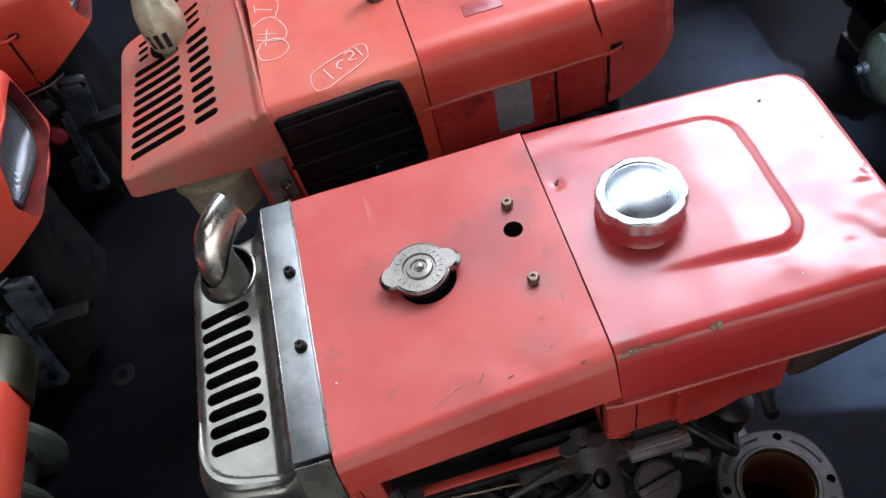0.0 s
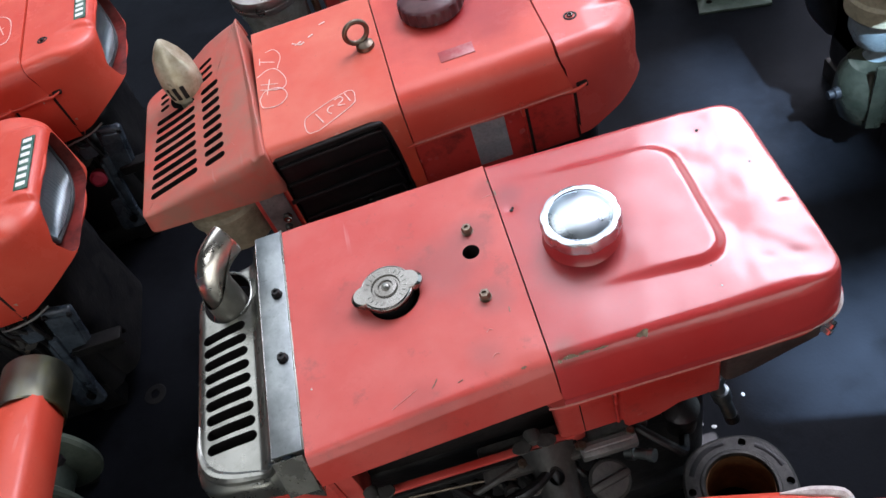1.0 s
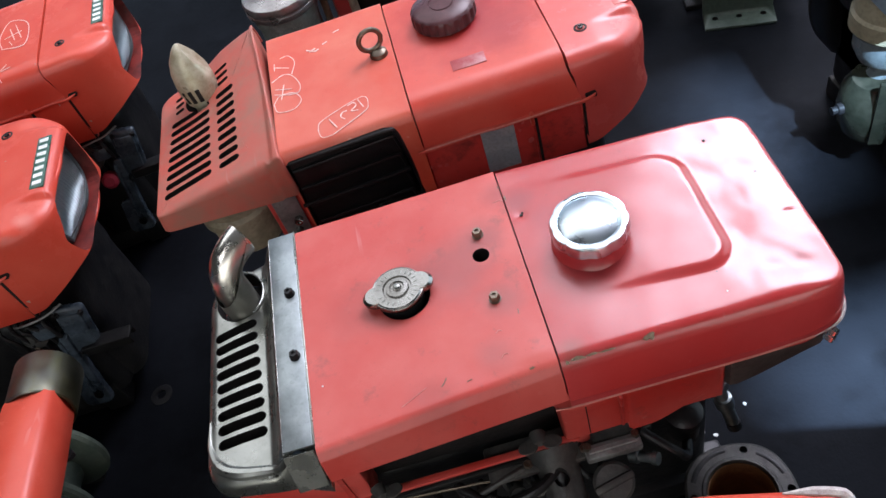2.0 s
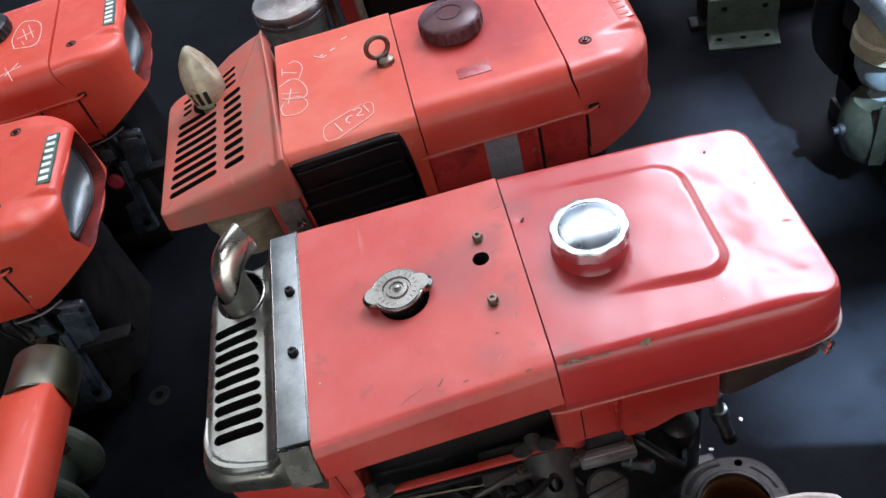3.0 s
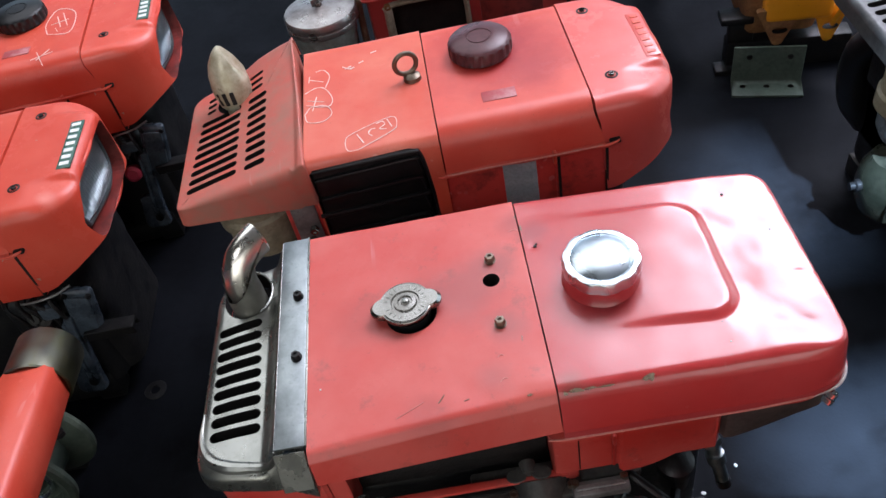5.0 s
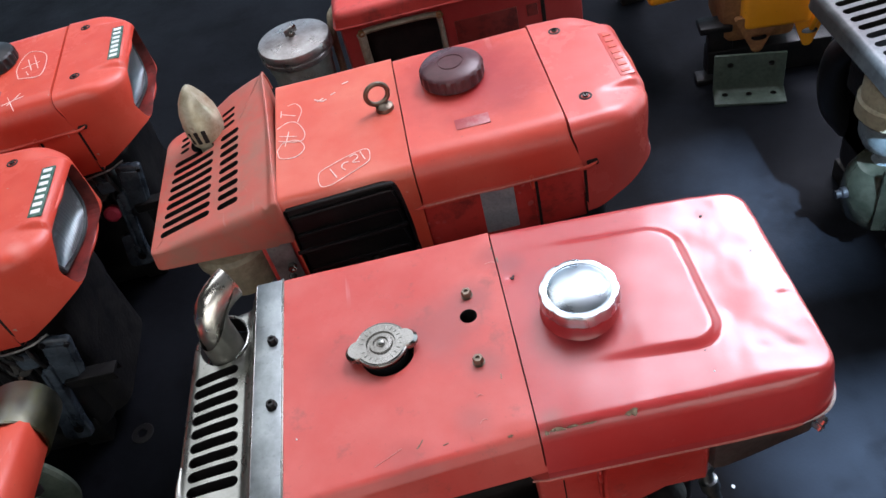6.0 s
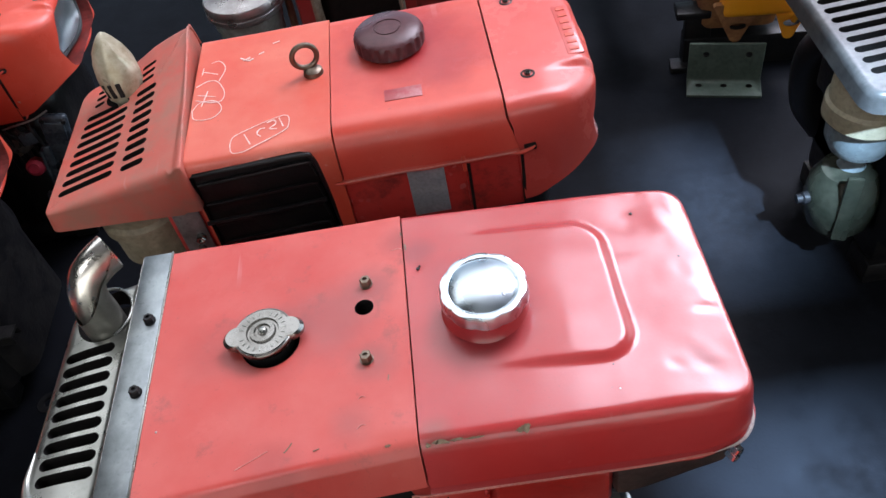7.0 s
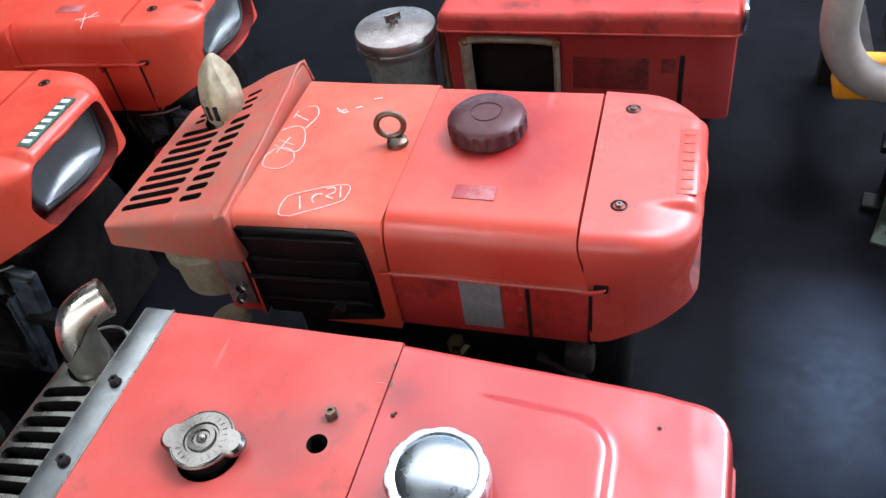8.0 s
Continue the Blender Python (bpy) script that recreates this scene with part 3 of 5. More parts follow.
def steel_grille_engine():
    e = thing("diesel_engine", pose(0, 0, 0), "red diesel engine with polished steel grille and dented glossy tank", "engine", "engines in the shed")
    # hood
    skin = pressed(outline([(0.0015, -0.287, 0), (0.2588, -0.287, 0), (0.2588, 0, 0), (0.0015, 0, 0)], 220),
                   ring_wall(0.424, DECK, 0.009, 0.017), seams=(0.0015, 0.2588), soft=lambda x, y: 1.0 if y < -0.1 else 0.3, inner=40,
                   shape=lambda x, y: 0.0014 * noise.noise(Vector((x * 14, y * 14, 3))) + 0.0007 * noise.noise(Vector((x * 40, y * 40, 7))) * smoothstep(-0.20, -0.27, y) - 0.004 * smoothstep(0.17, 0.26, x) * smoothstep(-0.262, -0.287, y))
    for v in skin.verts:
        v.co.y -= 0.022 * (1 - v.co.x / 0.26) * smoothstep(-0.12, -0.287, v.co.y) * (0.62 + 0.38 * smoothstep(0.424, 0.462, v.co.z))
    hood = part("hood", skin, RED_A, e, "faded red sheet-steel hood with grime and scratches")
    holes = lathe([(0, 0.43), (0.0098, 0.43), (0.0098, 0.49), (0, 0.49)], 28, pose(0.2155, -0.1235, 0))
    lathe([(0, 0.44), (0.0295, 0.44), (0.0295, 0.49), (0, 0.49)], 40, pose(0.1205, -0.150, 0), holes)
    cut(hood, holes)
    # tank, with a raised pad and dents
    def tank_top(x, y):
        qx, qy = abs(x - 0.381) - 0.052, abs(y + 0.139 + (x - 0.40) * 0.10) - 0.053
        far = math.hypot(max(qx, 0), max(qy, 0)) + min(max(qx, qy), 0) - 0.033
        pad = smoothstep(0.005, -0.006, far) * smoothstep(0.30, 0.42, x)
        dents = 0.0014 * noise.noise(Vector((x * 12, y * 12, 8))) * smoothstep(0.40, 0.50, x) + 0.0007 * noise.noise(Vector((x * 28, y * 28, 1))) * smoothstep(0.36, 0.5, x)
        near = 0.0016 * noise.noise(Vector((x * 30, y * 30, 5))) * smoothstep(-0.09, -0.02, y) * smoothstep(0.33, 0.27, x)
        crumple = 0.00025 * noise.noise(Vector((x * 65, y * 50, 4))) * smoothstep(0.42, 0.50, x)
        knocks = sum(d * math.exp(-((x - u) / w) ** 2 - ((y - v) / h) ** 2) for u, v, w, h, d in ((0.545, -0.190, 0.014, 0.0055, 0.0016), (0.552, -0.176, 0.006, 0.007, 0.0016), (0.524, -0.252, 0.009, 0.006, 0.0007), (0.497, -0.246, 0.007, 0.005, 0.0006), (0.273, -0.083, 0.006, 0.005, 0.0016)))
        return 0.0055 * pad + dents + near + crumple - knocks
    tank = part("fuel_tank", pressed(outline([(0.2605, -0.287, 0), (0.558, -0.291, 0.03), (0.562, -0.028, 0.040), (0.500, -0.015, 0.10), (0.2605, 0, 0)], 260),
                                     ring_wall(0.413, DECK, 0.012, 0.014, 0.0065), inner=44, seams=(0.2605,), soft=lambda x, y: (1.0 if y < -0.05 else 0.7) * (1 - 0.6 * smoothstep(0.50, 0.553, x)),
                                     shape=tank_top), RED_TANK, e, "glossy red pressed-steel fuel tank with dents and chipped edges")
    part("lip_edge", tube([(0.243, -0.3060, 0.4145), (0.262, -0.3080, 0.4145), (0.30, -0.3085, 0.4142), (0.35, -0.3092, 0.4145), (0.40, -0.3100, 0.4148), (0.46, -0.3105, 0.4150), (0.515, -0.3085, 0.4155)], 0.0012, 8, 6), SCRATCH, tank, "paint rubbed thin along the lower lip")
    part("worn_rim", tube([(0.515, -0.3085, 0.4155), (0.537, -0.3035, 0.4160), (0.550, -0.2955, 0.4165), (0.5585, -0.282, 0.417), (0.5625, -0.262, 0.417), (0.5635, -0.235, 0.417)], 0.0015, 8, 6, radii=[0.0004, 0.0014, 0.0018, 0.0024, 0.0016, 0.0004]), RUBBED, tank, "rubbed bare rim at the tail")
    fuel_cap(e, 0.337, -0.148, DECK + 0.001, 0.0435, 0.034, CAPMETAL, base=RED_TANK)
    radiator_cap(e, 0.1165, -0.1455, DECK + 0.0035, 4)
    for x, y in ((0.2185, -0.0935), (0.2165, -0.188)):
        stud(e, x, y, DECK)
    # chips of lost paint along the front edge
    rag = random.Random(21)
    for cx, cy, w, h in ((0.354, -0.2842, 0.0055, 0.0042), (0.349, -0.2858, 0.004, 0.002), (0.279, -0.2858, 0.008, 0.0019), (0.293, -0.2856, 0.007, 0.0013), (0.267, -0.287, 0.003, 0.0022), (0.308, -0.2862, 0.010, 0.0008), (0.533, -0.272, 0.007, 0.0014), (0.545, -0.262, 0.003, 0.003), (0.19, -0.2825, 0.006, 0.0009), (0.232, -0.282, 0.003, 0.0012), (0.148, -0.2825, 0.003, 0.0008), (0.262, -0.05, 0.0015, 0.005), (0.2625, -0.012, 0.002, 0.004), (0.258, -0.03, 0.0012, 0.0035)):
        b = bmesh.new()
        ring = [b.verts.new((cx + w * math.cos(a) * (0.45 + 0.75 * rag.random()), cy + h * math.sin(a) * (0.4 + 0.9 * rag.random()), DECK - 0.002)) for a in np.linspace(0, 2 * math.pi, 20)[:-1]]
        top = [b.verts.new((v.co.x, v.co.y, DECK - 0.0022 + (0.0013 if cy < -0.1 else 0.0026))) for v in ring]
        for i in range(19):
            b.faces.new((ring[i], ring[(i + 1) % 19], top[(i + 1) % 19], top[i]))
        b.faces.new(top)
        for v in b.verts:
            v.co.z += -0.30 * max(0, -0.281 - v.co.y)
        part("paint_chip", b, BARE, e, "bare metal where the paint has chipped")
    for s in ([(0.095, -0.284), (0.110, -0.277), (0.124, -0.270)], [(0.205, -0.262), (0.2095, -0.258), (0.2135, -0.259)], [(0.207, -0.231), (0.2105, -0.228), (0.214, -0.230)], [(0.246, -0.052), (0.255, -0.051), (0.2585, -0.053)]):
        part("scratch", stroke(s, 0.0006, DECK + 0.0006), SCRATCH, e, "pale scratch in the paint")
    for s in ([(0.139, -0.2745), (0.143, -0.270), (0.146, -0.2655)], [(0.236, -0.215), (0.2365, -0.209)], [(0.1655, -0.277), (0.171, -0.2755)]):
        part("scratch", stroke(s, 0.0011, DECK + 0.0006), BARE, e, "dark scratch in the paint")
    for x, y in ((0.016, -0.232), (0.405, -0.205), (0.442, -0.262)):
        part("paint_fleck", lathe([(0, 0), (0.0011, 0), (0.0008, 0.0009), (0, 0.0010)], 8, pose(x, y, DECK - 0.0002)), WHITE, e, "tiny pale fleck of paint")
    for x, y, r in ((0.534, -0.123, 0.0016), (0.503, -0.055, 0.0018), (0.2735, -0.083, 0.0022), (0.2755, -0.080, 0.0013), (0.442, -0.236, 0.0010)):
        part("paint_chip", lathe([(0, 0), (r, 0), (r * 0.8, 0.0008), (0, 0.0009)], 9, pose(x, y, DECK - 0.0003)), OILY, e, "tiny dark chip in the paint")
    # polished grille cover
    def step(x, y):
        return 0.040 * smoothstep(-0.062, -0.031, x) ** 1.4 - 0.003 * smoothstep(-0.09, -0.14, x)
    shell = pressed(outline([(-0.137, -0.286, 0.040), (-0.040, -0.303, 0.03), (-0.002, -0.318, 0), (-0.002, 0.003, 0), (-0.06, 0.006, 0.01), (-0.131, -0.012, 0.04)], 260),
                    ring_wall(0.403, 0.430, 0.013, 0.002), inner=44, seams=(-0.002,), shape=step)
    for v in shell.verts:
        v.co.y += 0.28 * max(0, v.co.z - 0.396) * smoothstep(-0.062, -0.031, v.co.x) * smoothstep(-0.225, -0.285, v.co.y)
    cover = part("grille_cover", shell, CHROME, e, "tarnished polished-steel grille cover with nine slots")
    slots = None
    for i in range(9):
        y = -0.0870 - i * 0.0188
        slots = slot(-0.1225 + 0.0003 * i, -0.0685 + 0.0008 * i, y - 0.001, 0.0132, 0.40, 0.46, -0.0075 + 0.0006 * i, slots)
    cut(cover, slots)
    hole = lathe([(0, 0.39), (0.0325, 0.39), (0.0325, 0.48), (0, 0.48)], 36, pose(-0.089, -0.041, 0) @ Matrix.Diagonal((0.95, 1.15, 1, 1)))
    cut(cover, hole)
    part("rolled_edge", tube([(-0.1305, -0.205, 0.4255), (-0.1295, -0.240, 0.4260), (-0.118, -0.266, 0.4265), (-0.097, -0.2795, 0.427), (-0.068, -0.2860, 0.4280), (-0.050, -0.290, 0.433), (-0.038, -0.2945, 0.451), (-0.0325, -0.2965, 0.4685)], 0.003, 10, 6, radii=[0.0005, 0.0036, 0.0072, 0.0080, 0.0066, 0.0046, 0.0026, 0.0012]), CHROME, cover, "polished rolled front edge")
    part("cover_front", box(-0.0345, -0.0015, -0.0008, 0.0008, -0.0225, 0.0275, 0.0007, 1, m=pose(0, -0.3095, 0.4415, -21, 0, 0)), CHROME, cover, "tarnished fold below the flange")
    part("cover_flange", box(-0.0325, -0.0005, -0.2965, 0.000, DECK - 0.002, DECK + 0.0012, 0.0012), STEEL, e, "smudged flat steel flange of the grille cover")
    part("flange_edge", tube([(-0.0325, -0.2955, DECK - 0.0005), (-0.0325, -0.15, DECK), (-0.0325, -0.002, DECK)], 0.0008, 8, 3), CHROME, e)
    part("trim_strip", box(-0.0005, 0.0018, -0.2965, 0.001, DECK - 0.004, DECK + 0.0016, 0.0006), CHROME, e)
    for y in (-0.0965, -0.185):
        stud(e, -0.0105, y, DECK + 0.001, 0.0055, 0.007, OILY)
    # exhaust elbow, its mouth cut on the slant
    leaf = tube([(-0.086, -0.052, 0.385), (-0.086, -0.053, 0.445), (-0.0855, -0.052, 0.474), (-0.079, -0.046, 0.494), (-0.066, -0.035, 0.503), (-0.045, -0.017, 0.508), (-0.028, -0.003, 0.510)], 0.018, 32, 9, radii=[0.0195, 0.0195, 0.0190, 0.0185, 0.0180, 0.0175, 0.0175], caps=False)
    bmesh.ops.bisect_plane(leaf, geom=list(leaf.verts) + list(leaf.edges) + list(leaf.faces), plane_co=(-0.0515, -0.0205, 0.505), plane_no=(0.76, 0.64, 0.10), clear_outer=True)
    bmesh.ops.solidify(leaf, geom=list(leaf.faces), thickness=0.0016)
    for v in leaf.verts:
        ridge = smoothstep(0.465, 0.500, v.co.z) * max(0.0, v.co.z - 0.500)
        v.co.z += 0.30 * ridge
    horn = part("exhaust_horn", leaf, HORN, e, "tarnished chrome exhaust elbow with a slanted mouth", smooth=50)
    sleeve = tube([(-0.086, -0.052, 0.385), (-0.086, -0.053, 0.445), (-0.0855, -0.052, 0.474), (-0.079, -0.046, 0.494), (-0.066, -0.035, 0.503), (-0.052, -0.023, 0.506)], 0.02, 32, 9, radii=[0.0225, 0.0228, 0.0215, 0.0200, 0.0193, 0.0188], caps=False)
    bmesh.ops.bisect_plane(sleeve, geom=list(sleeve.verts) + list(sleeve.edges) + list(sleeve.faces), plane_co=(-0.080, -0.047, 0.482), plane_no=(-0.55, -0.42, 0.72), clear_outer=True)
    part("sleeve", sleeve, PIPE, horn, "dull grey lower half of the elbow")
    part("hole_rim", tube([(-0.089 + 0.0318 * math.cos(a), -0.041 + 0.0380 * math.sin(a), 0.4310) for a in np.linspace(-1.0, 2.4, 16)], 0.0018, 8, 3), CHROME, cover)
    # Black plate added under the slots; its colour carries the hollow's shade.
    part("shade_plate", box(-0.118, -0.028, -0.272, -0.012, 0.4035, 0.4065, 0.001), DARK, e, "black plate that stands for shade in the front housing")
    # red body under the covers
    part("front_panel", pressed(outline([(-0.132, -0.281, 0.04), (0.0, -0.299, 0.003), (0.0, -0.004, 0.003), (-0.13, -0.02, 0.04)], 120), ring_wall(0.14, 0.403, 0.002), inner=4), RED_A, e)
    part("panel_rod", tube([(0.3105, -0.307, 0.40), (0.3105, -0.307, 0.345)], 0.0022, 8, 1), RED_DARK, e)
    part("panel_seam", box(0.2735, 0.2746, -0.3048, -0.300, 0.340, 0.408, 0.0003, 1), DARK, e)
    # The core's depth is darkened by colour in place of shade.
    part("radiator_core", box(0.008, 0.245, -0.262, -0.02, 0.16, 0.424, 0.004), DARK, e, "radiator core in black that stands for its shade")
    part("side_post", box(0.0, 0.022, -0.296, -0.25, 0.30, 0.427, 0.004), RED_A, e)
    part("side_rail", box(0.0, 0.262, -0.3005, -0.291, 0.3195, 0.3255, 0.002), RED_A, e, "thin red rail below the window")
    part("lower_rail", box(0.0, 0.262, -0.302, -0.291, 0.306, 0.3125, 0.002), OILY, e)
    part("side_post", box(0.246, 0.2745, -0.298, -0.05, 0.30, 0.424, 0.006), RED_A, e)
    part("side_panel", pressed(outline([(0.246, -0.3035, 0.014), (0.428, -0.3025, 0.006), (0.428, -0.012, 0.01), (0.246, -0.012, 0.01)], 110), ring_wall(0.336, 0.412, 0.001), inner=3), RED_A, e, "red sheet panel below the fuel tank")
    part("tank_flange", pressed(outline([(0.241, -0.3085, 0.020), (0.30, -0.3085, 0), (0.545, -0.3035, 0.02), (0.545, -0.02, 0.02), (0.241, -0.02, 0.01)], 140), [(0, 0.4095), (0.0008, 0.4105), (0.0008, 0.4125), (0, 0.4138)], inner=3), RED_A, e, "thin red flange under the tank")
    part("side_panel", pressed(outline([(0.318, -0.3055, 0.003), (0.431, -0.3045, 0.022), (0.431, -0.20, 0.01), (0.318, -0.20, 0.003)], 80), ring_wall(0.325, 0.409, 0.002), inner=3, low=lambda x, y: 0.322 + 0.045 * smoothstep(0.335, 0.435, x)), RED_A, e)
    part("panel_pin", box(0.3085, 0.3125, -0.3135, -0.300, 0.394, 0.4125, 0.0015), RED_A, e)
    wing_nut(e, pose(0.217, -0.300, 0.366, 90, 0, 0))
    wing_nut(e, pose(0.030, -0.300, 0.348, 90, 0, 20))
    b = hexnut(0.006, 0.008, pose(-0.006, -0.297, 0.415, 90, 0, 0))
    part("bolt", b, ZINC, e)
    # grimy working parts
    part("crankcase", pressed(outline([(0.0, -0.265, 0.03), (0.44, -0.262, 0.05), (0.44, -0.03, 0.05), (0.0, -0.02, 0.03)], 100), ring_wall(0.05, 0.315, 0.02), inner=6), OILY, e, "oily black crankcase")
    part("base_rail", box(-0.02, 0.46, -0.275, -0.225, 0.0, 0.052, 0.006), OILY, e)
    part("base_rail", box(-0.02, 0.46, -0.075, -0.02, 0.0, 0.052, 0.006), OILY, e)
    flange = box(0.150, 0.275, -0.316, -0.270, 0.298, 0.309, 0.004)
    box(0.262, 0.345, -0.300, -0.262, 0.286, 0.304, 0.006, bm=flange)
    part("rocker_flange", flange, CASTING, e, "grey cast flange along the cylinder head")
    bar = box(0.262, 0.326, -0.324, -0.306, 0.303, 0.316, 0.003)
    box(0.266, 0.322, -0.318, -0.311, 0.3155, 0.3185, 0.001, 1, bm=bar)
    bar = part("valve_cover", bar, ALU, e, "pale worn valve cover with a raised rib")
    for x in (0.266, 0.321):
        part("cover_nut", hexnut(0.005, 0.007, pose(x, -0.310, 0.315, 0, 0, 20)), DULL, bar)
    # hollow boss for the starting handle, with a round hole through its top
    ax = pose(0.229, -0.292, 0.300) @ Vector((0.0, -0.066, -0.036)).to_track_quat("Z", "Y").to_matrix().to_4x4()
    boss = part("handle_boss", lathe([(0.0165, 0.074), (0.0165, 0.0), (0.034, -0.004), (0.030, 0.010), (0.0245, 0.024), (0.0230, 0.050), (0.0235, 0.068), (0.0225, 0.074), (0.0165, 0.074)], 44, ax), CASTING, e, "grey cast boss with a round hole")
    cut(boss, lathe([(0, 0.0), (0.0088, 0.0), (0.0088, 0.06), (0, 0.06)], 22, pose(0.229, -0.330, 0.282)))
    part("shaft", lathe([(0, 0.0), (0.0125, 0.0), (0.0125, 0.058), (0.011, 0.060), (0, 0.060)], 24, ax), OILY, boss, "oily black shaft end")
    for u in (-0.032, 0.034):
        part("boss_nut", hexnut(0.0055, 0.008, pose(0.229 + u, -0.306, 0.306, 0, 0, 900 * u % 60)), DULL, boss)
    knob = lathe([(0, 0), (0.021, 0), (0.0235, 0.003), (0.0235, 0.011), (0.020, 0.014), (0, 0.0145)], 28, pose(0.284, -0.336, 0.272, 28, 0, 0))
    box(-0.024, 0.024, -0.0045, 0.0045, 0.013, 0.023, 0.003, 2, knob, pose(0.284, -0.336, 0.272, 28, 0, 0) @ pose(0, 0, 0, 0, 0, 12))
    part("oil_filler_plug", knob, CASTING, e, "grey filler plug with a cross grip")
    part("pipe_union", lathe([(0, 0), (0.0085, 0), (0.0085, 0.010), (0.0060, 0.011), (0.0060, 0.026), (0.0075, 0.027), (0.0075, 0.034), (0, 0.034)], 14, pose(0.312, -0.318, 0.286, 70, 0, 55)), STEEL, e, "bright pipe union")
    for x, r in ((0.140, 0.010), (0.172, 0.012), (0.196, 0.009)):
        part("injector", lathe([(0, 0), (r, 0), (r, 0.010), (r * 0.7, 0.014), (r * 0.7, 0.030), (r * 0.9, 0.032), (r * 0.9, 0.040), (0, 0.040)], 16, pose(x, -0.300, 0.272, 55, 0, 10)), CASTING, e)
    part("gasket_edge", tube([(0.040, -0.300, 0.303), (0.100, -0.306, 0.306), (0.150, -0.310, 0.305), (0.185, -0.316, 0.300)], 0.0016, 8, 5), DULL, e, "brownish gasket edge")
    part("curved_rib", tube([(0.118, -0.318, 0.286), (0.140, -0.318, 0.300), (0.165, -0.314, 0.306), (0.190, -0.308, 0.307)], 0.0042, 10, 6), CASTING, e)
    rnd = random.Random(5)
    for i in range(9):
        x = 0.03 + i * 0.027
        part("fuel_line", tube([(x, -0.30, 0.29), (x + 0.012, -0.325, 0.28 + 0.01 * rnd.random()), (x + 0.03, -0.315, 0.255), (x + 0.035, -0.29, 0.23)], 0.0035 + 0.002 * rnd.random(), 8, 4), OILY, e)
    part("fuel_hose", tube([(0.11, -0.30, 0.30), (0.15, -0.335, 0.297), (0.20, -0.335, 0.305), (0.235, -0.31, 0.302)], 0.006, 10, 6), OILY, e)
    part("fuel_filter", lathe([(0, 0), (0.014, 0.001), (0.018, 0.008), (0.019, 0.04), (0.022, 0.042), (0.022, 0.052), (0.010, 0.06), (0, 0.06)], 28, pose(0.386, -0.288, 0.240)), OILY, e, "black fuel filter bowl")
    down = pose(0.447, -0.243, 0.236) @ Vector((0.016, -0.020, -0.075)).to_track_quat("Z", "Y").to_matrix().to_4x4()
    tap = lathe([(0, 0), (0.0085, 0.0), (0.0085, 0.020), (0.0118, 0.021), (0.0118, 0.036), (0.0085, 0.037), (0.0085, 0.072), (0, 0.072)], 18, down)
    tap = part("drain_tap", tap, STEEL, e, "bright steel drain tap below the tank")
    part("tap_end", lathe([(0, 0.070), (0.0095, 0.070), (0.0095, 0.082), (0.005, 0.083), (0, 0.083)], 16, down), RUBBER, tap)
    part("tap_union", lathe([(0, -0.006), (0.0125, -0.006), (0.0125, 0.004), (0, 0.004)], 6, down), STEEL, tap)
    part("tap_pipe", tube([(0.447, -0.243, 0.236), (0.440, -0.232, 0.262), (0.425, -0.220, 0.285)], 0.007, 10, 5), OILY, tap)
    part("injector_pipe", tube([(0.33, -0.30, 0.30), (0.36, -0.33, 0.29), (0.375, -0.325, 0.26), (0.385, -0.30, 0.25)], 0.006, 10, 6), OILY, e)
    part("silencer_box", pressed(outline([(0.430, -0.302, 0.008), (0.541, -0.297, 0.015), (0.541, -0.06, 0.03), (0.430, -0.05, 0.012)], 90), ring_wall(0.350, 0.409, 0.002), inner=4, low=lambda x, y: 0.348 + 0.030 * smoothstep(0.43, 0.55, x)), SHEETBOX, e, "dark grey sheet box under the tank's tail")
    b = None
    for k in range(2):
        b = hexnut(0.0055, 0.010, pose(0.538 - 0.002 * k, -0.296, 0.401 - 0.011 * k, 90, 0, 25), b)
    part("bolt", b, BRIGHT, e)
    return e


steel_grille_engine()


# ---- the engines with a headlight cowl ----
def bar_text(parent, x0, y0, dx, dy, n, z, size, material):
    """Raised bars in place of a maker's name."""
    for i in range(n):
        part("name_bar", box(-size * 0.28, size * 0.28, -size * 0.5, size * 0.5, 0, 0.0012, 0.0003, 1, None, pose(x0 + dx * i, y0 + dy * i, z, 0, 0, 90)), material, parent)


def chalk_part(parent, strokes, w, z):
    for s in strokes:
        part("chalk_stroke", stroke(s, w, z), CHALK, parent)


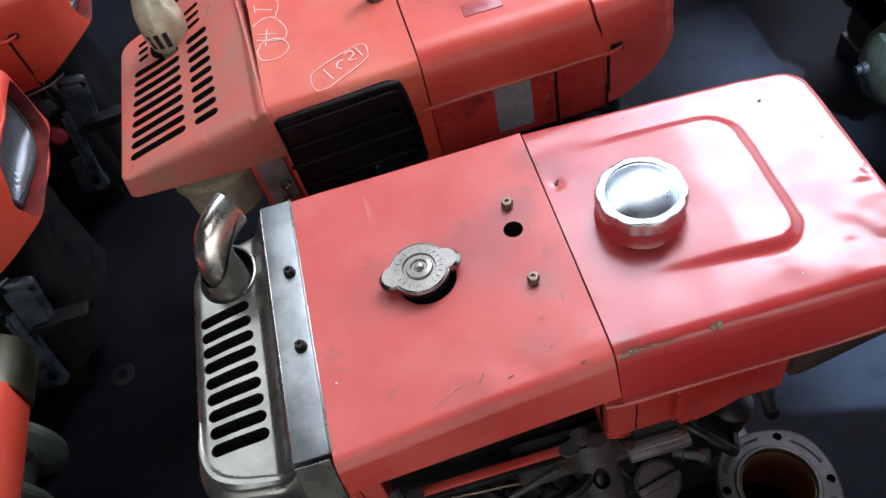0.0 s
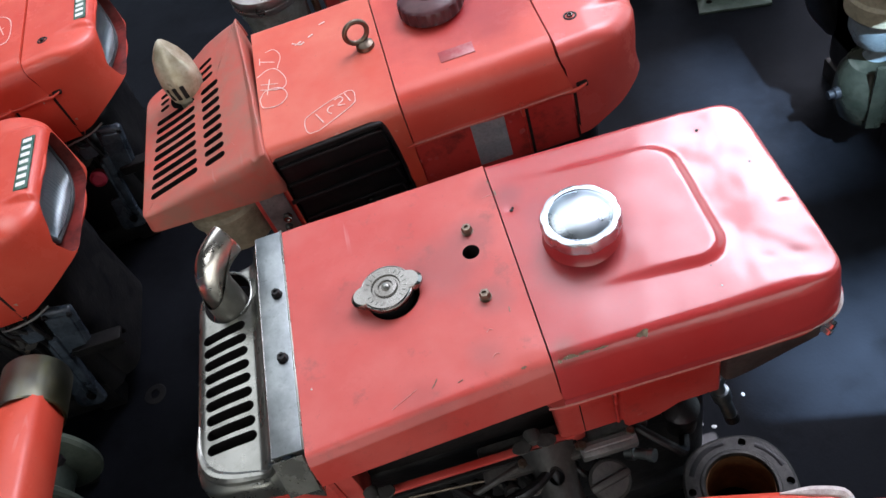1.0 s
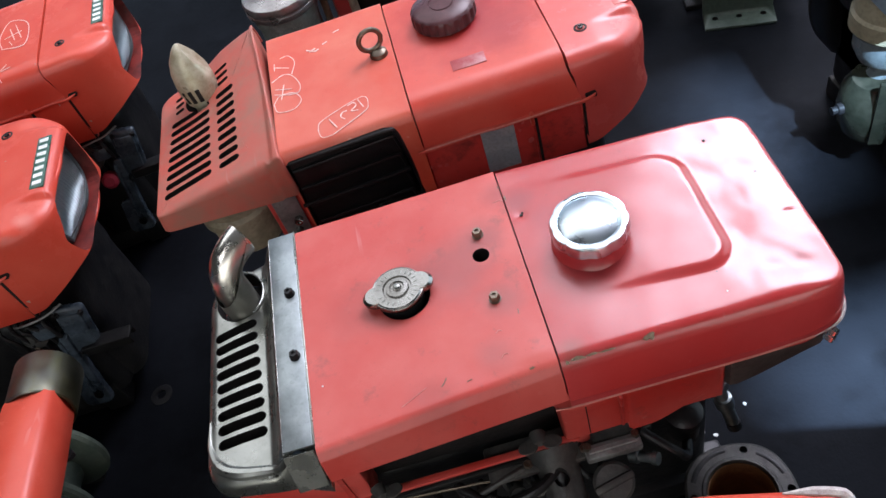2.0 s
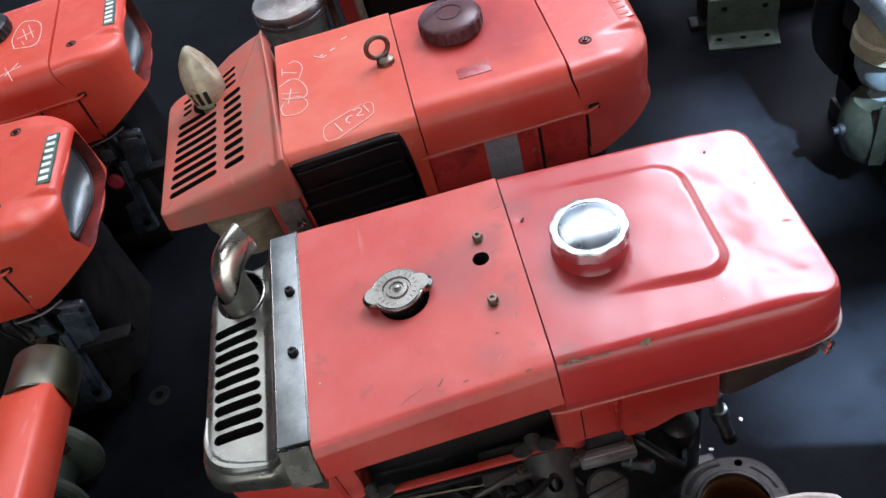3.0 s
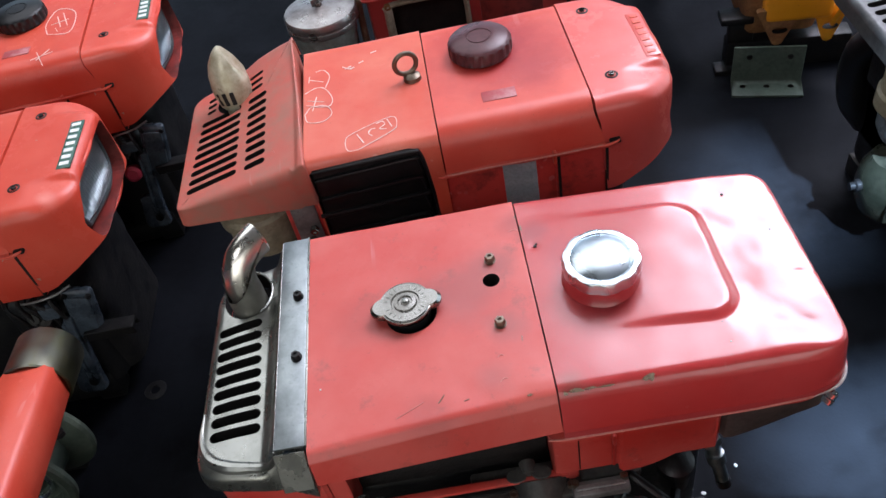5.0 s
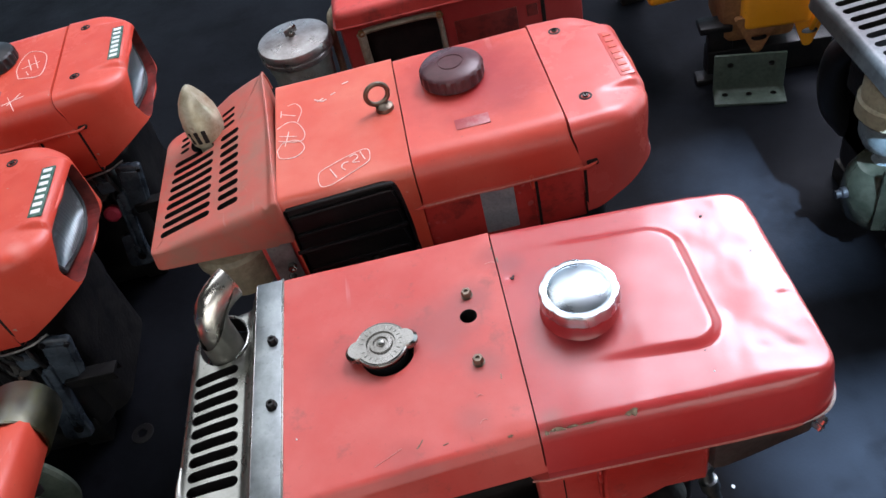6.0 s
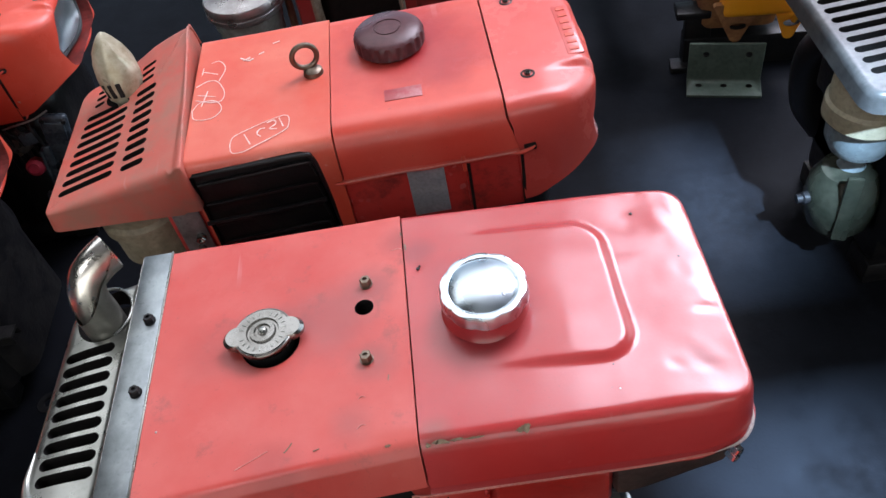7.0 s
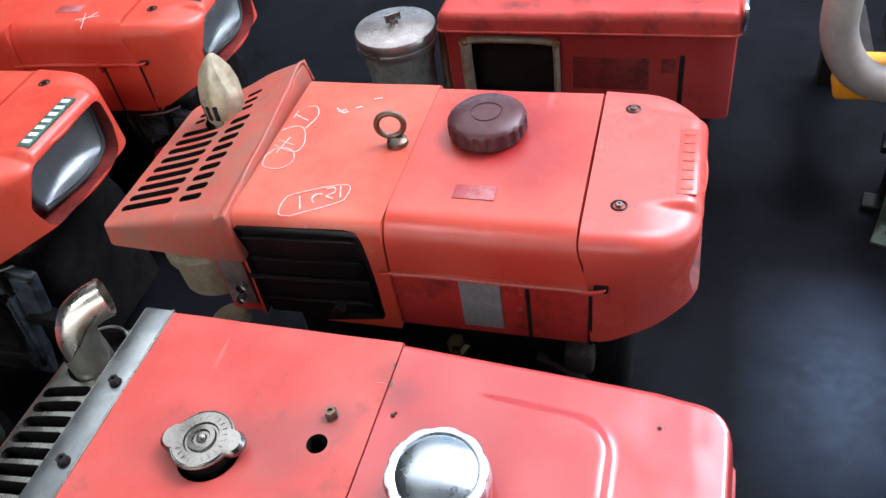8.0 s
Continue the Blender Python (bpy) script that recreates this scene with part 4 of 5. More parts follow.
def cowl_engine(m, label, red, tank_red, lamp=True, grille=False, plug=False):
    """Origin on the floor below the middle between the two cowl screws; the headlight faces +x."""
    e = thing("diesel_engine", m, label, "engine", "engines in the shed")
    # hood with louvred side
    hood = part("hood", pressed(outline([(-0.450, -0.153, 0), (-0.2590, -0.153, 0), (-0.2590, 0.141, 0), (-0.450, 0.141, 0)], 200),
                                ring_wall(0.30, DECK, 0.016, 0.004), seams=(-0.450, -0.2590), inner=24,
                                shape=lambda x, y: 0.0012 * noise.noise(Vector((x * 10, y * 10, 2)))), red, e, "orange-red sheet-steel hood with chalk marks")
    if grille:
        win = bmesh.new()
        ring = [(p.x, p.y) for p in outline([(-0.447, 0.285, 0.004), (-0.276, 0.315, 0.006), (-0.284, 0.462, 0.022), (-0.447, 0.456, 0.003)], 60)]
        lo, hi = [win.verts.new((x, -0.170, z)) for x, z in ring], [win.verts.new((x, -0.138, z)) for x, z in ring]
        for i in range(60):
            j = (i + 1) % 60
            win.faces.new((lo[i], lo[j], hi[j], hi[i]))
        win.faces.new(lo[::-1])
        win.faces.new(hi)
        cut(hood, win)
        screen = part("louvre_panel", box(-0.446, -0.287, -0.147, -0.140, 0.295, 0.455, 0.003), OILY, e, "black louvred side panel")
        for i in range(4):
            z = 0.443 - i * 0.036
            part("louvre", tube([(-0.443, -0.149, z - 0.010 * 1), (-0.36, -0.1525, z - 0.003), (-0.300, -0.1525, z), (-0.292, -0.150, z - 0.008), (-0.289, -0.148, z - 0.028)], 0.0026, 8, 5), RUBBER, screen)
        part("louvre_frame", tube([(-0.445, -0.151, 0.452), (-0.36, -0.154, 0.456), (-0.300, -0.155, 0.458), (-0.288, -0.154, 0.448), (-0.282, -0.154, 0.40), (-0.277, -0.153, 0.318)], 0.003, 8, 6), RUBBER, screen)
        part("louvre_frame", tube([(-0.450, -0.156, 0.372), (-0.36, -0.1575, 0.376), (-0.285, -0.1575, 0.380)], 0.0035, 8, 4), RUBBER, screen)
    # tank
    def seam_bend(z):
        return 0.013 * smoothstep(0.462, 0.405, z)
    shell = pressed(outline([(-0.2570, -0.150, 0), (-0.0395, -0.150, 0), (-0.0395, 0.141, 0), (-0.2570, 0.141, 0)], 220),
                    ring_wall(0.402, DECK + 0.003, 0.034, 0.003, 0.007), seams=(-0.2570, -0.0395), inner=34,
                    shape=lambda x, y: 0.001 * noise.noise(Vector((x * 12, y * 12, 6))))
    for v in shell.verts:
        v.co.x += seam_bend(v.co.z) * smoothstep(-0.12, -0.0395, v.co.x)
        v.co.z += 0.0035 * noise.noise(Vector((v.co.x * 22, v.co.y * 4, 9))) * smoothstep(0.416, 0.404, v.co.z)
    part("fuel_tank", shell, tank_red, e, "orange-red fuel tank with a rounded shoulder")
    part("lip_edge", tube([(-0.2565, -0.1600, 0.4045), (-0.20, -0.1600, 0.4050), (-0.13, -0.1600, 0.4040), (-0.07, -0.1602, 0.4048), (-0.030, -0.1605, 0.4050)], 0.0013, 8, 5), SCRATCH if grille else red, e)
    part("lip_end", tube([(-0.040, -0.1595, 0.4035), (-0.024, -0.1612, 0.4040), (-0.012, -0.1598, 0.4062), (-0.006, -0.1575, 0.4078)], 0.0026, 8, 5, radii=[0.0022, 0.0030, 0.0024, 0.0010]), tank_red, e)
    part("cowl_notch", box(-0.020, -0.004, -0.1588, -0.140, 0.4020, 0.4085, 0.002), DARK, e)
    def ridges(a, r, z):
        return 1 + (0.022 * (1 if math.sin(a * 20) > -0.2 else -1.6) if 0.003 < z < 0.020 and r > 0.04 else 0)
    cap = part("fuel_cap", lathe([(0, 0), (0.046, 0), (0.048, 0.002), (0.048, 0.005), (0.048, 0.018), (0.0475, 0.021), (0.043, 0.025), (0.020, 0.027), (0.0195, 0.0258), (0.0175, 0.0258), (0.017, 0.027), (0, 0.0275)], 156, pose(-0.171, 0.031, DECK + 0.004), wob=ridges), BROWN_CAP if grille else RUBBER, e, "ribbed dark brown plastic fuel cap" if grille else "ribbed black plastic fuel cap", smooth=50)
    part("decal", box(-0.1865, -0.1375, -0.098, -0.0745, DECK + 0.0025, DECK + 0.0042, 0.0004), STICKER, e, "worn red and grey decal")
    # side panel under the tank
    part("side_panel", box(-0.275, -0.021, -0.150, 0.125, 0.300, 0.405, 0.006), RED_DARK if grille else red, e, "dull red side panel")
    part("side_panel", box(-0.100, -0.026, -0.1530, -0.13, 0.305, 0.404, 0.004), RED_DARK if grille else red, e)
    part("panel_pin", box(-0.1025, -0.0975, -0.160, -0.148, 0.386, 0.408, 0.0015), red, e)
    for x in (-0.0945, -0.0235):
        part("panel_seam", box(x - 0.0022, x + 0.0022, -0.1545, -0.148, 0.306, 0.400, 0.0006, 1), DARK, e)
    part("lip_curl", tube([(-0.250, -0.1590, 0.4045), (-0.262, -0.1602, 0.4030), (-0.270, -0.1598, 0.4040)], 0.002, 8, 5, radii=[0.0018, 0.0026, 0.0008]), tank_red, e)
    if grille:
        part("data_label", box(-0.176, -0.127, -0.1525, -0.148, 0.316, 0.401, 0.001), PALE_LABEL, e, "blank blue-grey data label")
    # cowl
    def low(x, y):
        return 0.314 + 0.042 * smoothstep(-0.030, 0.09, x)
    def pad(x, y):
        p = smoothstep(-0.082, -0.070, y + 0.10 * (0.09 - x)) * smoothstep(0.088, 0.076, y - 0.10 * (0.09 - x)) * smoothstep(-0.005, 0.012, x)
        return -0.012 * smoothstep(0.01, 0.10, x) * (1 - p) - 0.002 * smoothstep(0.05, 0.1, x) * p
    shell = pressed(outline([(-0.0365, -0.151, 0), (0.045, -0.146, 0.07), (0.088, -0.105, 0.06), (0.090, 0.095, 0.06), (0.045, 0.133, 0.07), (-0.0365, 0.140, 0)], 260),
                    ring_wall(0.318, DECK + 0.001, 0.020, 0.004), seams=(-0.0365,), inner=34, shape=pad, low=low)
    for v in shell.verts:
        v.co.x += seam_bend(v.co.z) * smoothstep(0.03, -0.0365, v.co.x)
    cowl = part("cowl", shell, RED_COWL if grille else red, e, "red headlight cowl with a raised badge pad")
    if lamp:
        pocket = bmesh.new()
        ring = [(p.x, p.y) for p in outline([(-0.105, 0.356, 0.018), (0.070, 0.356, 0.03), (0.088, 0.40, 0.03), (0.086, 0.452, 0.02), (-0.088, 0.452, 0.03), (-0.116, 0.40, 0.02)], 64)]
        lo, hi = [pocket.verts.new((0.046, y, z)) for y, z in ring], [pocket.verts.new((0.13, y, z)) for y, z in ring]
        for i in range(64):
            j = (i + 1) % 64
            pocket.faces.new((lo[i], lo[j], hi[j], hi[i]))
        pocket.faces.new(lo[::-1])
        pocket.faces.new(hi)
        # Pocket walls take a darker red: the recess's shade is put into the colour.
        cut(cowl, pocket, RED_OIL_SHADE)
        def small(y, z):
            return -0.006 + (y + 0.014) * 0.93, 0.405 + (z - 0.405) * 0.93
        part("cowl_rim", tube([(0.0885 - 1.5 * (y + 0.008) ** 2, y, z) for y, z in [(-0.107, 0.353), (0, 0.349), (0.073, 0.353), (0.092, 0.40), (0.088, 0.450), (0, 0.453), (-0.092, 0.450), (-0.119, 0.40), (-0.107, 0.353)]], 0.0036, 10, 6, closed=True), red, cowl)
        head = part("headlight", tube([(0.076 - 1.6 * y * y, y, z) for y, z in [small(*q) for q in [(-0.096, 0.368), (0, 0.361), (0.062, 0.368), (0.078, 0.405), (0.074, 0.443), (0, 0.448), (-0.080, 0.443), (-0.106, 0.405), (-0.096, 0.368)]]], 0.0050, 8, 5, closed=True), RIM_RUBBER, e, "rectangular headlight in a grey rubber seal")
        for nm, mat, depth, x0 in (("reflector", ALUMINISED, -0.020, 0.072), ("lens", GLASS, 0.008, 0.0765)):
            b = bmesh.new()
            ov = outline([(-0.100, 0.363, 0.014), (0.066, 0.363, 0.02), (0.080, 0.405, 0.02), (0.076, 0.446, 0.016), (-0.084, 0.446, 0.022), (-0.108, 0.405, 0.02)], 48)
            ov = [Vector(small(p.x, p.y)) for p in ov]
            mid = sum(ov, Vector((0, 0))) / 48
            grid = []
            for k in range(9):
                u = k / 8
                grid.append([b.verts.new((x0 + depth * (1 - (1 - u) ** 2) - 1.6 * (p.x + (mid.x - p.x) * u) ** 2, p.x + (mid.x - p.x) * u * 0.98, p.y + (mid.y - p.y) * u * 0.98)) for p in ov])
            for p, q in zip(grid, grid[1:]):
                for i in range(48):
                    b.faces.new((p[i], p[(i + 1) % 48], q[(i + 1) % 48], q[i]))
            b.faces.new(grid[-1])
            if nm == "lens":
                bmesh.ops.solidify(b, geom=list(b.faces), thickness=0.002)
            part(nm, b, mat, head)
    for y in (-0.0895, 0.0895):
        b = lathe([(0, -0.004), (0.0095, -0.004), (0.0095, 0.0015), (0.0075, 0.0025), (0.006, 0.0005), (0, 0.0005)], 20, pose(0, y, DECK))
        screw = part("cowl_screw", b, OILY, e)
        part("screw_head", hexnut(0.0045, 0.004, pose(0, y, DECK + 0.0005)), NICKEL if grille else OILY, screw)
    badge = part("name_plate", box(0.058, 0.080, -0.064, 0.054, DECK - 0.0015, DECK + 0.0015, 0.001), RED_COWL if grille else DARKGREEN, e, "small name plate with raised pale bars")
    bar_text(badge, 0.069, -0.053, 0, 0.0162, 7, DECK + 0.0012, 0.0125 if grille else 0.0145, RED_B if grille else WHITE)
    # dark working parts below
    part("crankcase", pressed(outline([(-0.44, -0.115, 0.03), (0.02, -0.115, 0.04), (0.02, 0.115, 0.04), (-0.44, 0.115, 0.03)], 90), ring_wall(0.05, 0.315, 0.02), inner=5), OILY, e, "oily black crankcase")
    for y in (-0.105, 0.105):
        part("base_rail", box(-0.42, -0.06, y - 0.025, y + 0.025, 0.0, 0.05, 0.006), OILY, e)
    if grille:
        return e
    part("flywheel", lathe([(0, 0.034), (0.04, 0.039), (0.064, 0.036), (0.078, 0.028), (0.084, 0.018), (0.086, 0.008), (0.086, -0.03), (0, -0.03)], 64, pose(-0.020, 0.040, 0.222, 0, 90, 0)), RUBBER, e, "black domed flywheel cover")
    part("flywheel_shroud", lathe([(0.070, -0.070), (0.090, -0.070), (0.094, -0.066), (0.094, -0.036), (0.091, -0.031), (0.086, -0.030), (0.086, -0.034), (0.070, -0.036), (0.070, -0.070)], 64, pose(-0.020, 0.040, 0.222, 0, 90, 0)), BLUEGREY, e, "blue-grey sheet shroud round the flywheel")
    part("front_casting", pressed(outline([(-0.13, -0.125, 0.02), (-0.02, -0.130, 0.02), (0.0, -0.06, 0.03), (-0.13, -0.05, 0.02)], 80), ring_wall(0.05, 0.285, 0.02, 0.008), inner=5), OILY, e, "oil-blackened side casting")
    cov = box(-0.024, 0.024, -0.008, 0.008, -0.060, 0.060, 0.007, 3, m=pose(0.006, -0.143, 0.240, 0, 12, 0))
    box(-0.018, 0.018, -0.012, -0.004, -0.048, 0.048, 0.005, 2, cov, pose(0.006, -0.143, 0.240, 0, 12, 0))
    cov = part("end_cover", cov, BLUEGREY, e, "blue-grey pressed end cover")
    for u, w in ((-0.018, 0.052), (0.018, 0.050), (-0.016, -0.052), (0.019, -0.050)):
        part("cover_bolt", hexnut(0.0048, 0.006, pose(0.006, -0.143, 0.240, 0, 12, 0) @ pose(u, -0.007, w, 90, 0, 15)), OILY, cov)
    arm = box(-0.007, 0.007, -0.011, 0.011, -0.080, 0.080, 0.004, 2, m=pose(-0.030, -0.150, 0.168, 0, 9, 0))
    box(-0.013, -0.006, -0.013, 0.006, -0.078, 0.070, 0.003, 2, arm, pose(-0.030, -0.150, 0.168, 0, 9, 0))
    part("channel_bar", arm, BLUEGREY, e, "blue-grey steel channel")
    foot = part("mounting_foot", pressed(outline([(-0.030, -0.034, 0.016), (0.026, -0.034, 0.016), (0.018, 0.040, 0.010), (-0.022, 0.040, 0.010)], 60), ring_wall(0.0, 0.011, 0.003), inner=4), BLUEGREY, e, "grey mounting foot with a bolt hole")
    foot.data.transform(pose(-0.054, -0.146, 0.092, 72, 0, -6))
    hole = lathe([(0, -0.03), (0.0085, -0.03), (0.0085, 0.04), (0, 0.04)], 18, pose(-0.054, -0.146, 0.092, 72, 0, -6) @ pose(0.004, -0.012, 0))
    cut(foot, hole)
    part("foot_leg", box(-0.078, -0.030, -0.140, -0.095, 0.0, 0.075, 0.006), OILY, e)
    lev = box(-0.015, 0.072, -0.013, 0.013, -0.003, 0.003, 0.002, m=pose(0.006, -0.150, 0.207, 0, -3, -4))
    box(-0.015, 0.072, -0.013, -0.009, -0.016, 0.003, 0.0015, 1, lev, pose(0.006, -0.150, 0.207, 0, -3, -4))
    box(-0.015, 0.072, 0.009, 0.013, -0.016, 0.003, 0.0015, 1, lev, pose(0.006, -0.150, 0.207, 0, -3, -4))
    part("governor_lever", lev, OILY, e, "dark folded steel lever")
    pump = lathe([(0, 0), (0.024, 0), (0.025, 0.004), (0.025, 0.018), (0.020, 0.022), (0.012, 0.023), (0.010, 0.028), (0, 0.028)], 28, pose(-0.062, -0.130, 0.256, 78, 0, -10))
    pump = part("fuel_pump", pump, CASTING, e, "grey cast fuel pump")
    for u, w in ((0.016, 0.016), (-0.016, 0.016), (0.0, -0.022)):
        part("pump_bolt", hexnut(0.0045, 0.006, pose(-0.062, -0.130, 0.256, 78, 0, -10) @ pose(u, w, 0.018)), DULL, pump)
    part("return_pipe", tube([(-0.085, -0.140, 0.285), (-0.050, -0.158, 0.300), (-0.012, -0.156, 0.304), (0.016, -0.146, 0.310)], 0.0019, 8, 6), ALU, e, "bright bent fuel pipe")
    part("bracket", box(-0.052, -0.022, -0.160, -0.142, 0.254, 0.282, 0.005), BLUEGREY, e)
    if plug:
        part("oil_plug", lathe([(0, 0), (0.015, 0), (0.017, 0.004), (0.016, 0.018), (0.010, 0.023), (0, 0.023)], 20, pose(-0.052, -0.150, 0.205, 70, 0, 0)), paint_red_plug, e, "crimson plastic plug")
    rnd = random.Random(3)
    for i in range(5):
        x = -0.10 + i * 0.016
        part("fuel_line", tube([(x, -0.125, 0.30), (x + 0.012 * rnd.random(), -0.152, 0.288), (x + 0.016, -0.155, 0.24 + 0.03 * rnd.random()), (x + 0.01, -0.140, 0.18 + 0.03 * rnd.random())], 0.0036, 8, 4), OILY, e)
    return e


paint_red_plug = paint("crimson_plastic", (0.26, 0.012, 0.03), rough=0.4, coat=0.1)


def grille_end(e):
    """Slotted front cover, silencer outlet and air cleaner of the chalk-marked engine."""
    def drop(x, y):
        return 0.016 - 0.24 * (-0.452 - x) + 0.078 * (y + 0.10) * smoothstep(-0.60, -0.46, x) + 0.004 * smoothstep(-0.464, -0.456, x)
    cover = part("grille_cover", pressed(outline([(-0.650, -0.146, 0.012), (-0.447, -0.160, 0.002), (-0.463, 0.158, 0.002), (-0.53, 0.160, 0.02), (-0.648, 0.122, 0.03)], 260),
                                         ring_wall(0.402, 0.458, 0.012, 0.004), inner=40, soft=lambda x, y: 0.2 if x > -0.468 else 1.0, shape=drop, low=lambda x, y: 0.400 - 0.002 * smoothstep(-0.52, -0.64, x)), RED_DUSTY, e, "dust-stained red front cover with rows of slots", smooth=62)
    s = None
    for i in range(9):
        y = -0.110 + i * 0.0195
        s = slot(-0.6365 + 0.0012 * i, -0.556, y, 0.0122, 0.39, 0.49, -0.004, s)
        s = slot(-0.543, -0.510, y + 0.001, 0.0118, 0.39, 0.49, -0.002, s)
    for i in range(3):
        s = slot(-0.620, -0.604, 0.072 + i * 0.016, 0.0085, 0.39, 0.49, -0.002, s)
        s = slot(-0.543, -0.518, 0.074 + i * 0.017, 0.0085, 0.39, 0.49, -0.002, s)
    cut(cover, s)
    cut(cover, lathe([(0, 0.38), (0.026, 0.38), (0.026, 0.49), (0, 0.49)], 32, pose(-0.575, 0.078, 0) @ Matrix.Diagonal((1.0, 1.2, 1, 1))))
    part("cover_lip", tube([(-0.4495, -0.157, 0.450), (-0.453, -0.10, 0.4755), (-0.456, -0.02, 0.4815), (-0.461, 0.08, 0.4900), (-0.4640, 0.134, 0.4950), (-0.4635, 0.150, 0.4840), (-0.462, 0.158, 0.455)], 0.0022, 8, 5), RED_DUSTY, e, "pale folded lip of the front cover")
    # pointed rain hood over the silencer outlet
    m = pose(-0.567, 0.072, 0.432, -13, -2, 0)
    part("silencer_pipe", lathe([(0.0, -0.04), (0.019, -0.04), (0.019, 0.02), (0.017, 0.02), (0, 0.0)], 24, m), SMOKED, e)
    hoodm = lathe([(0.020, 0.004), (0.026, 0.011), (0.0305, 0.030), (0.031, 0.044), (0.0290, 0.064), (0.0228, 0.082), (0.0135, 0.0955), (0.0060, 0.1035), (0, 0.1065)], 40, m @ Matrix.Diagonal((1.0, 0.92, 1, 1)))
    bmesh.ops.bisect_plane(hoodm, geom=list(hoodm.verts) + list(hoodm.edges) + list(hoodm.faces), plane_co=m @ Vector((0.0215, 0.0, 0.070)), plane_no=m.to_3x3() @ Vector((0.88, -0.10, 0.46)), clear_outer=True)
    bmesh.ops.holes_fill(hoodm, edges=[q for q in hoodm.edges if q.is_boundary and q.verts[0].co.z > 0.455], sides=0)
    hood = part("rain_hood", hoodm, SMOKED, e, "smoke-stained slotted outlet hood")
    # No openings cut here: black bars carry the shade of the slots.
    for i in range(7):
        a = -150 + i * 26
        part("slot", box(-0.0035, 0.0035, -0.0015, 0.0015, -0.011, 0.011, 0.001, 1, None, m @ pose(0, 0, 0, 0, 0, a) @ pose(0, -0.0272, 0.027, 8, 0, 0)), DARK, hood)
    # air cleaner under the cover
    part("air_cleaner", lathe([(0, 0), (0.048, 0.002), (0.055, 0.010), (0.056, 0.06), (0.062, 0.064), (0.062, 0.078), (0.056, 0.084), (0.056, 0.11), (0, 0.11)], 40, pose(-0.560, -0.072, 0.275)), DUSTY_PIPE, e, "dusty khaki air cleaner canister")
    part("bracket", box(-0.492, -0.455, -0.156, -0.152, 0.315, 0.398, 0.002), ALU, e, "bare metal latch plate")
    b = hexnut(0.007, 0.009, pose(-0.466, -0.157, 0.352, 90, 0, 0))
    hexnut(0.006, 0.012, pose(-0.472, -0.157, 0.332, 90, 0, 0), b)
    part("bolt", b, NICKEL, e)
    part("side_post", box(-0.500, -0.449, -0.151, -0.10, 0.295, 0.402, 0.004), RED_DARK, e)
    part("brass_union", lathe([(0, 0), (0.016, 0), (0.016, 0.014), (0.010, 0.018), (0.010, 0.03), (0, 0.03)], 6, pose(-0.195, -0.135, 0.245, 20, 0, 0)), ZINC, e, "brass pipe union")
    part("pipe_bracket", tube([(-0.095, -0.135, 0.245), (-0.05, -0.140, 0.225), (-0.025, -0.135, 0.19), (0.012, -0.140, 0.178)], 0.009, 10, 6), OILY, e)
    part("clamp", box(-0.060, -0.022, -0.142, -0.10, 0.225, 0.262, 0.008), CASTING, e)
    part("small_cap", lathe([(0, 0), (0.026, 0), (0.027, 0.006), (0.020, 0.012), (0, 0.012)], 28, pose(-0.500, -0.165, 0.285)), DUSTY_PIPE, e)
    part("louvre_knob", lathe([(0, 0), (0.012, 0), (0.010, 0.008), (0, 0.008)], 16, pose(-0.345, -0.147, 0.312, 90, 0, 0)), NICKEL, e)


B_AT = (0.4375, 0.307)
eng = cowl_engine(pose(B_AT[0], B_AT[1], 0, 0, 0, 0.8), "orange-red diesel engine with chalk marks and black louvred side", RED_B, RED_B_TANK, lamp=True, grille=True)
grille_end(eng)
ringb = tube([(0.0170 * math.cos(a), 0, 0.021 + 0.0170 * math.sin(a)) for a in np.linspace(0, 2 * math.pi, 13)], 0.0038, 12, 4, closed=True)
ringb.transform(pose(-0.287, 0.002, DECK + 0.006, 0, 0, 12))
lathe([(0, 0), (0.014, 0), (0.013, 0.006), (0.007, 0.010), (0, 0.010)], 24, pose(-0.281, 0.000, DECK), ringb)
part("lifting_eye", ringb, DULL, eng, "dull steel lifting eye bolt")


def deck_chalk(e, at, strokes, w=0.0016, z=DECK + 0.0012):
    chalk_part(e, [[(x - at[0], y - at[1]) for x, y in s] for s in strokes], w, z)


deck_chalk(eng, B_AT, [[(0.067, 0.162), (0.052, 0.164), (0.049, 0.187), (0.060, 0.201), (0.117, 0.223), (0.124, 0.201), (0.114, 0.188), (0.067, 0.162)]], 0.0010)
deck_chalk(eng, B_AT, [[(0.066, 0.197), (0.075, 0.175)], [(0.093, 0.203), (0.086, 0.202), (0.083, 0.194), (0.088, 0.187)], [(0.095, 0.213), (0.104, 0.216), (0.107, 0.208), (0.099, 0.200), (0.109, 0.197)], [(0.111, 0.219), (0.117, 0.200)]], 0.0015)
deck_chalk(eng, B_AT, [[(0.007, 0.376), (0.020, 0.377), (0.029, 0.356), (0.022, 0.328)], [(-0.003, 0.366), (-0.004, 0.349)], [(-0.003, 0.357), (0.019, 0.345)],
                       [(-0.010, 0.322), (0.007, 0.332), (0.021, 0.326), (0.032, 0.299), (0.029, 0.280), (0.014, 0.280)], [(-0.006, 0.302), (0.020, 0.292)], [(-0.008, 0.291), (0.016, 0.279)], [(0.008, 0.308), (0.002, 0.275)],
                       [(-0.010, 0.268), (0.000, 0.284), (0.022, 0.281), (0.031, 0.260), (0.018, 0.244), (-0.005, 0.248), (-0.010, 0.268)]], 0.0012)
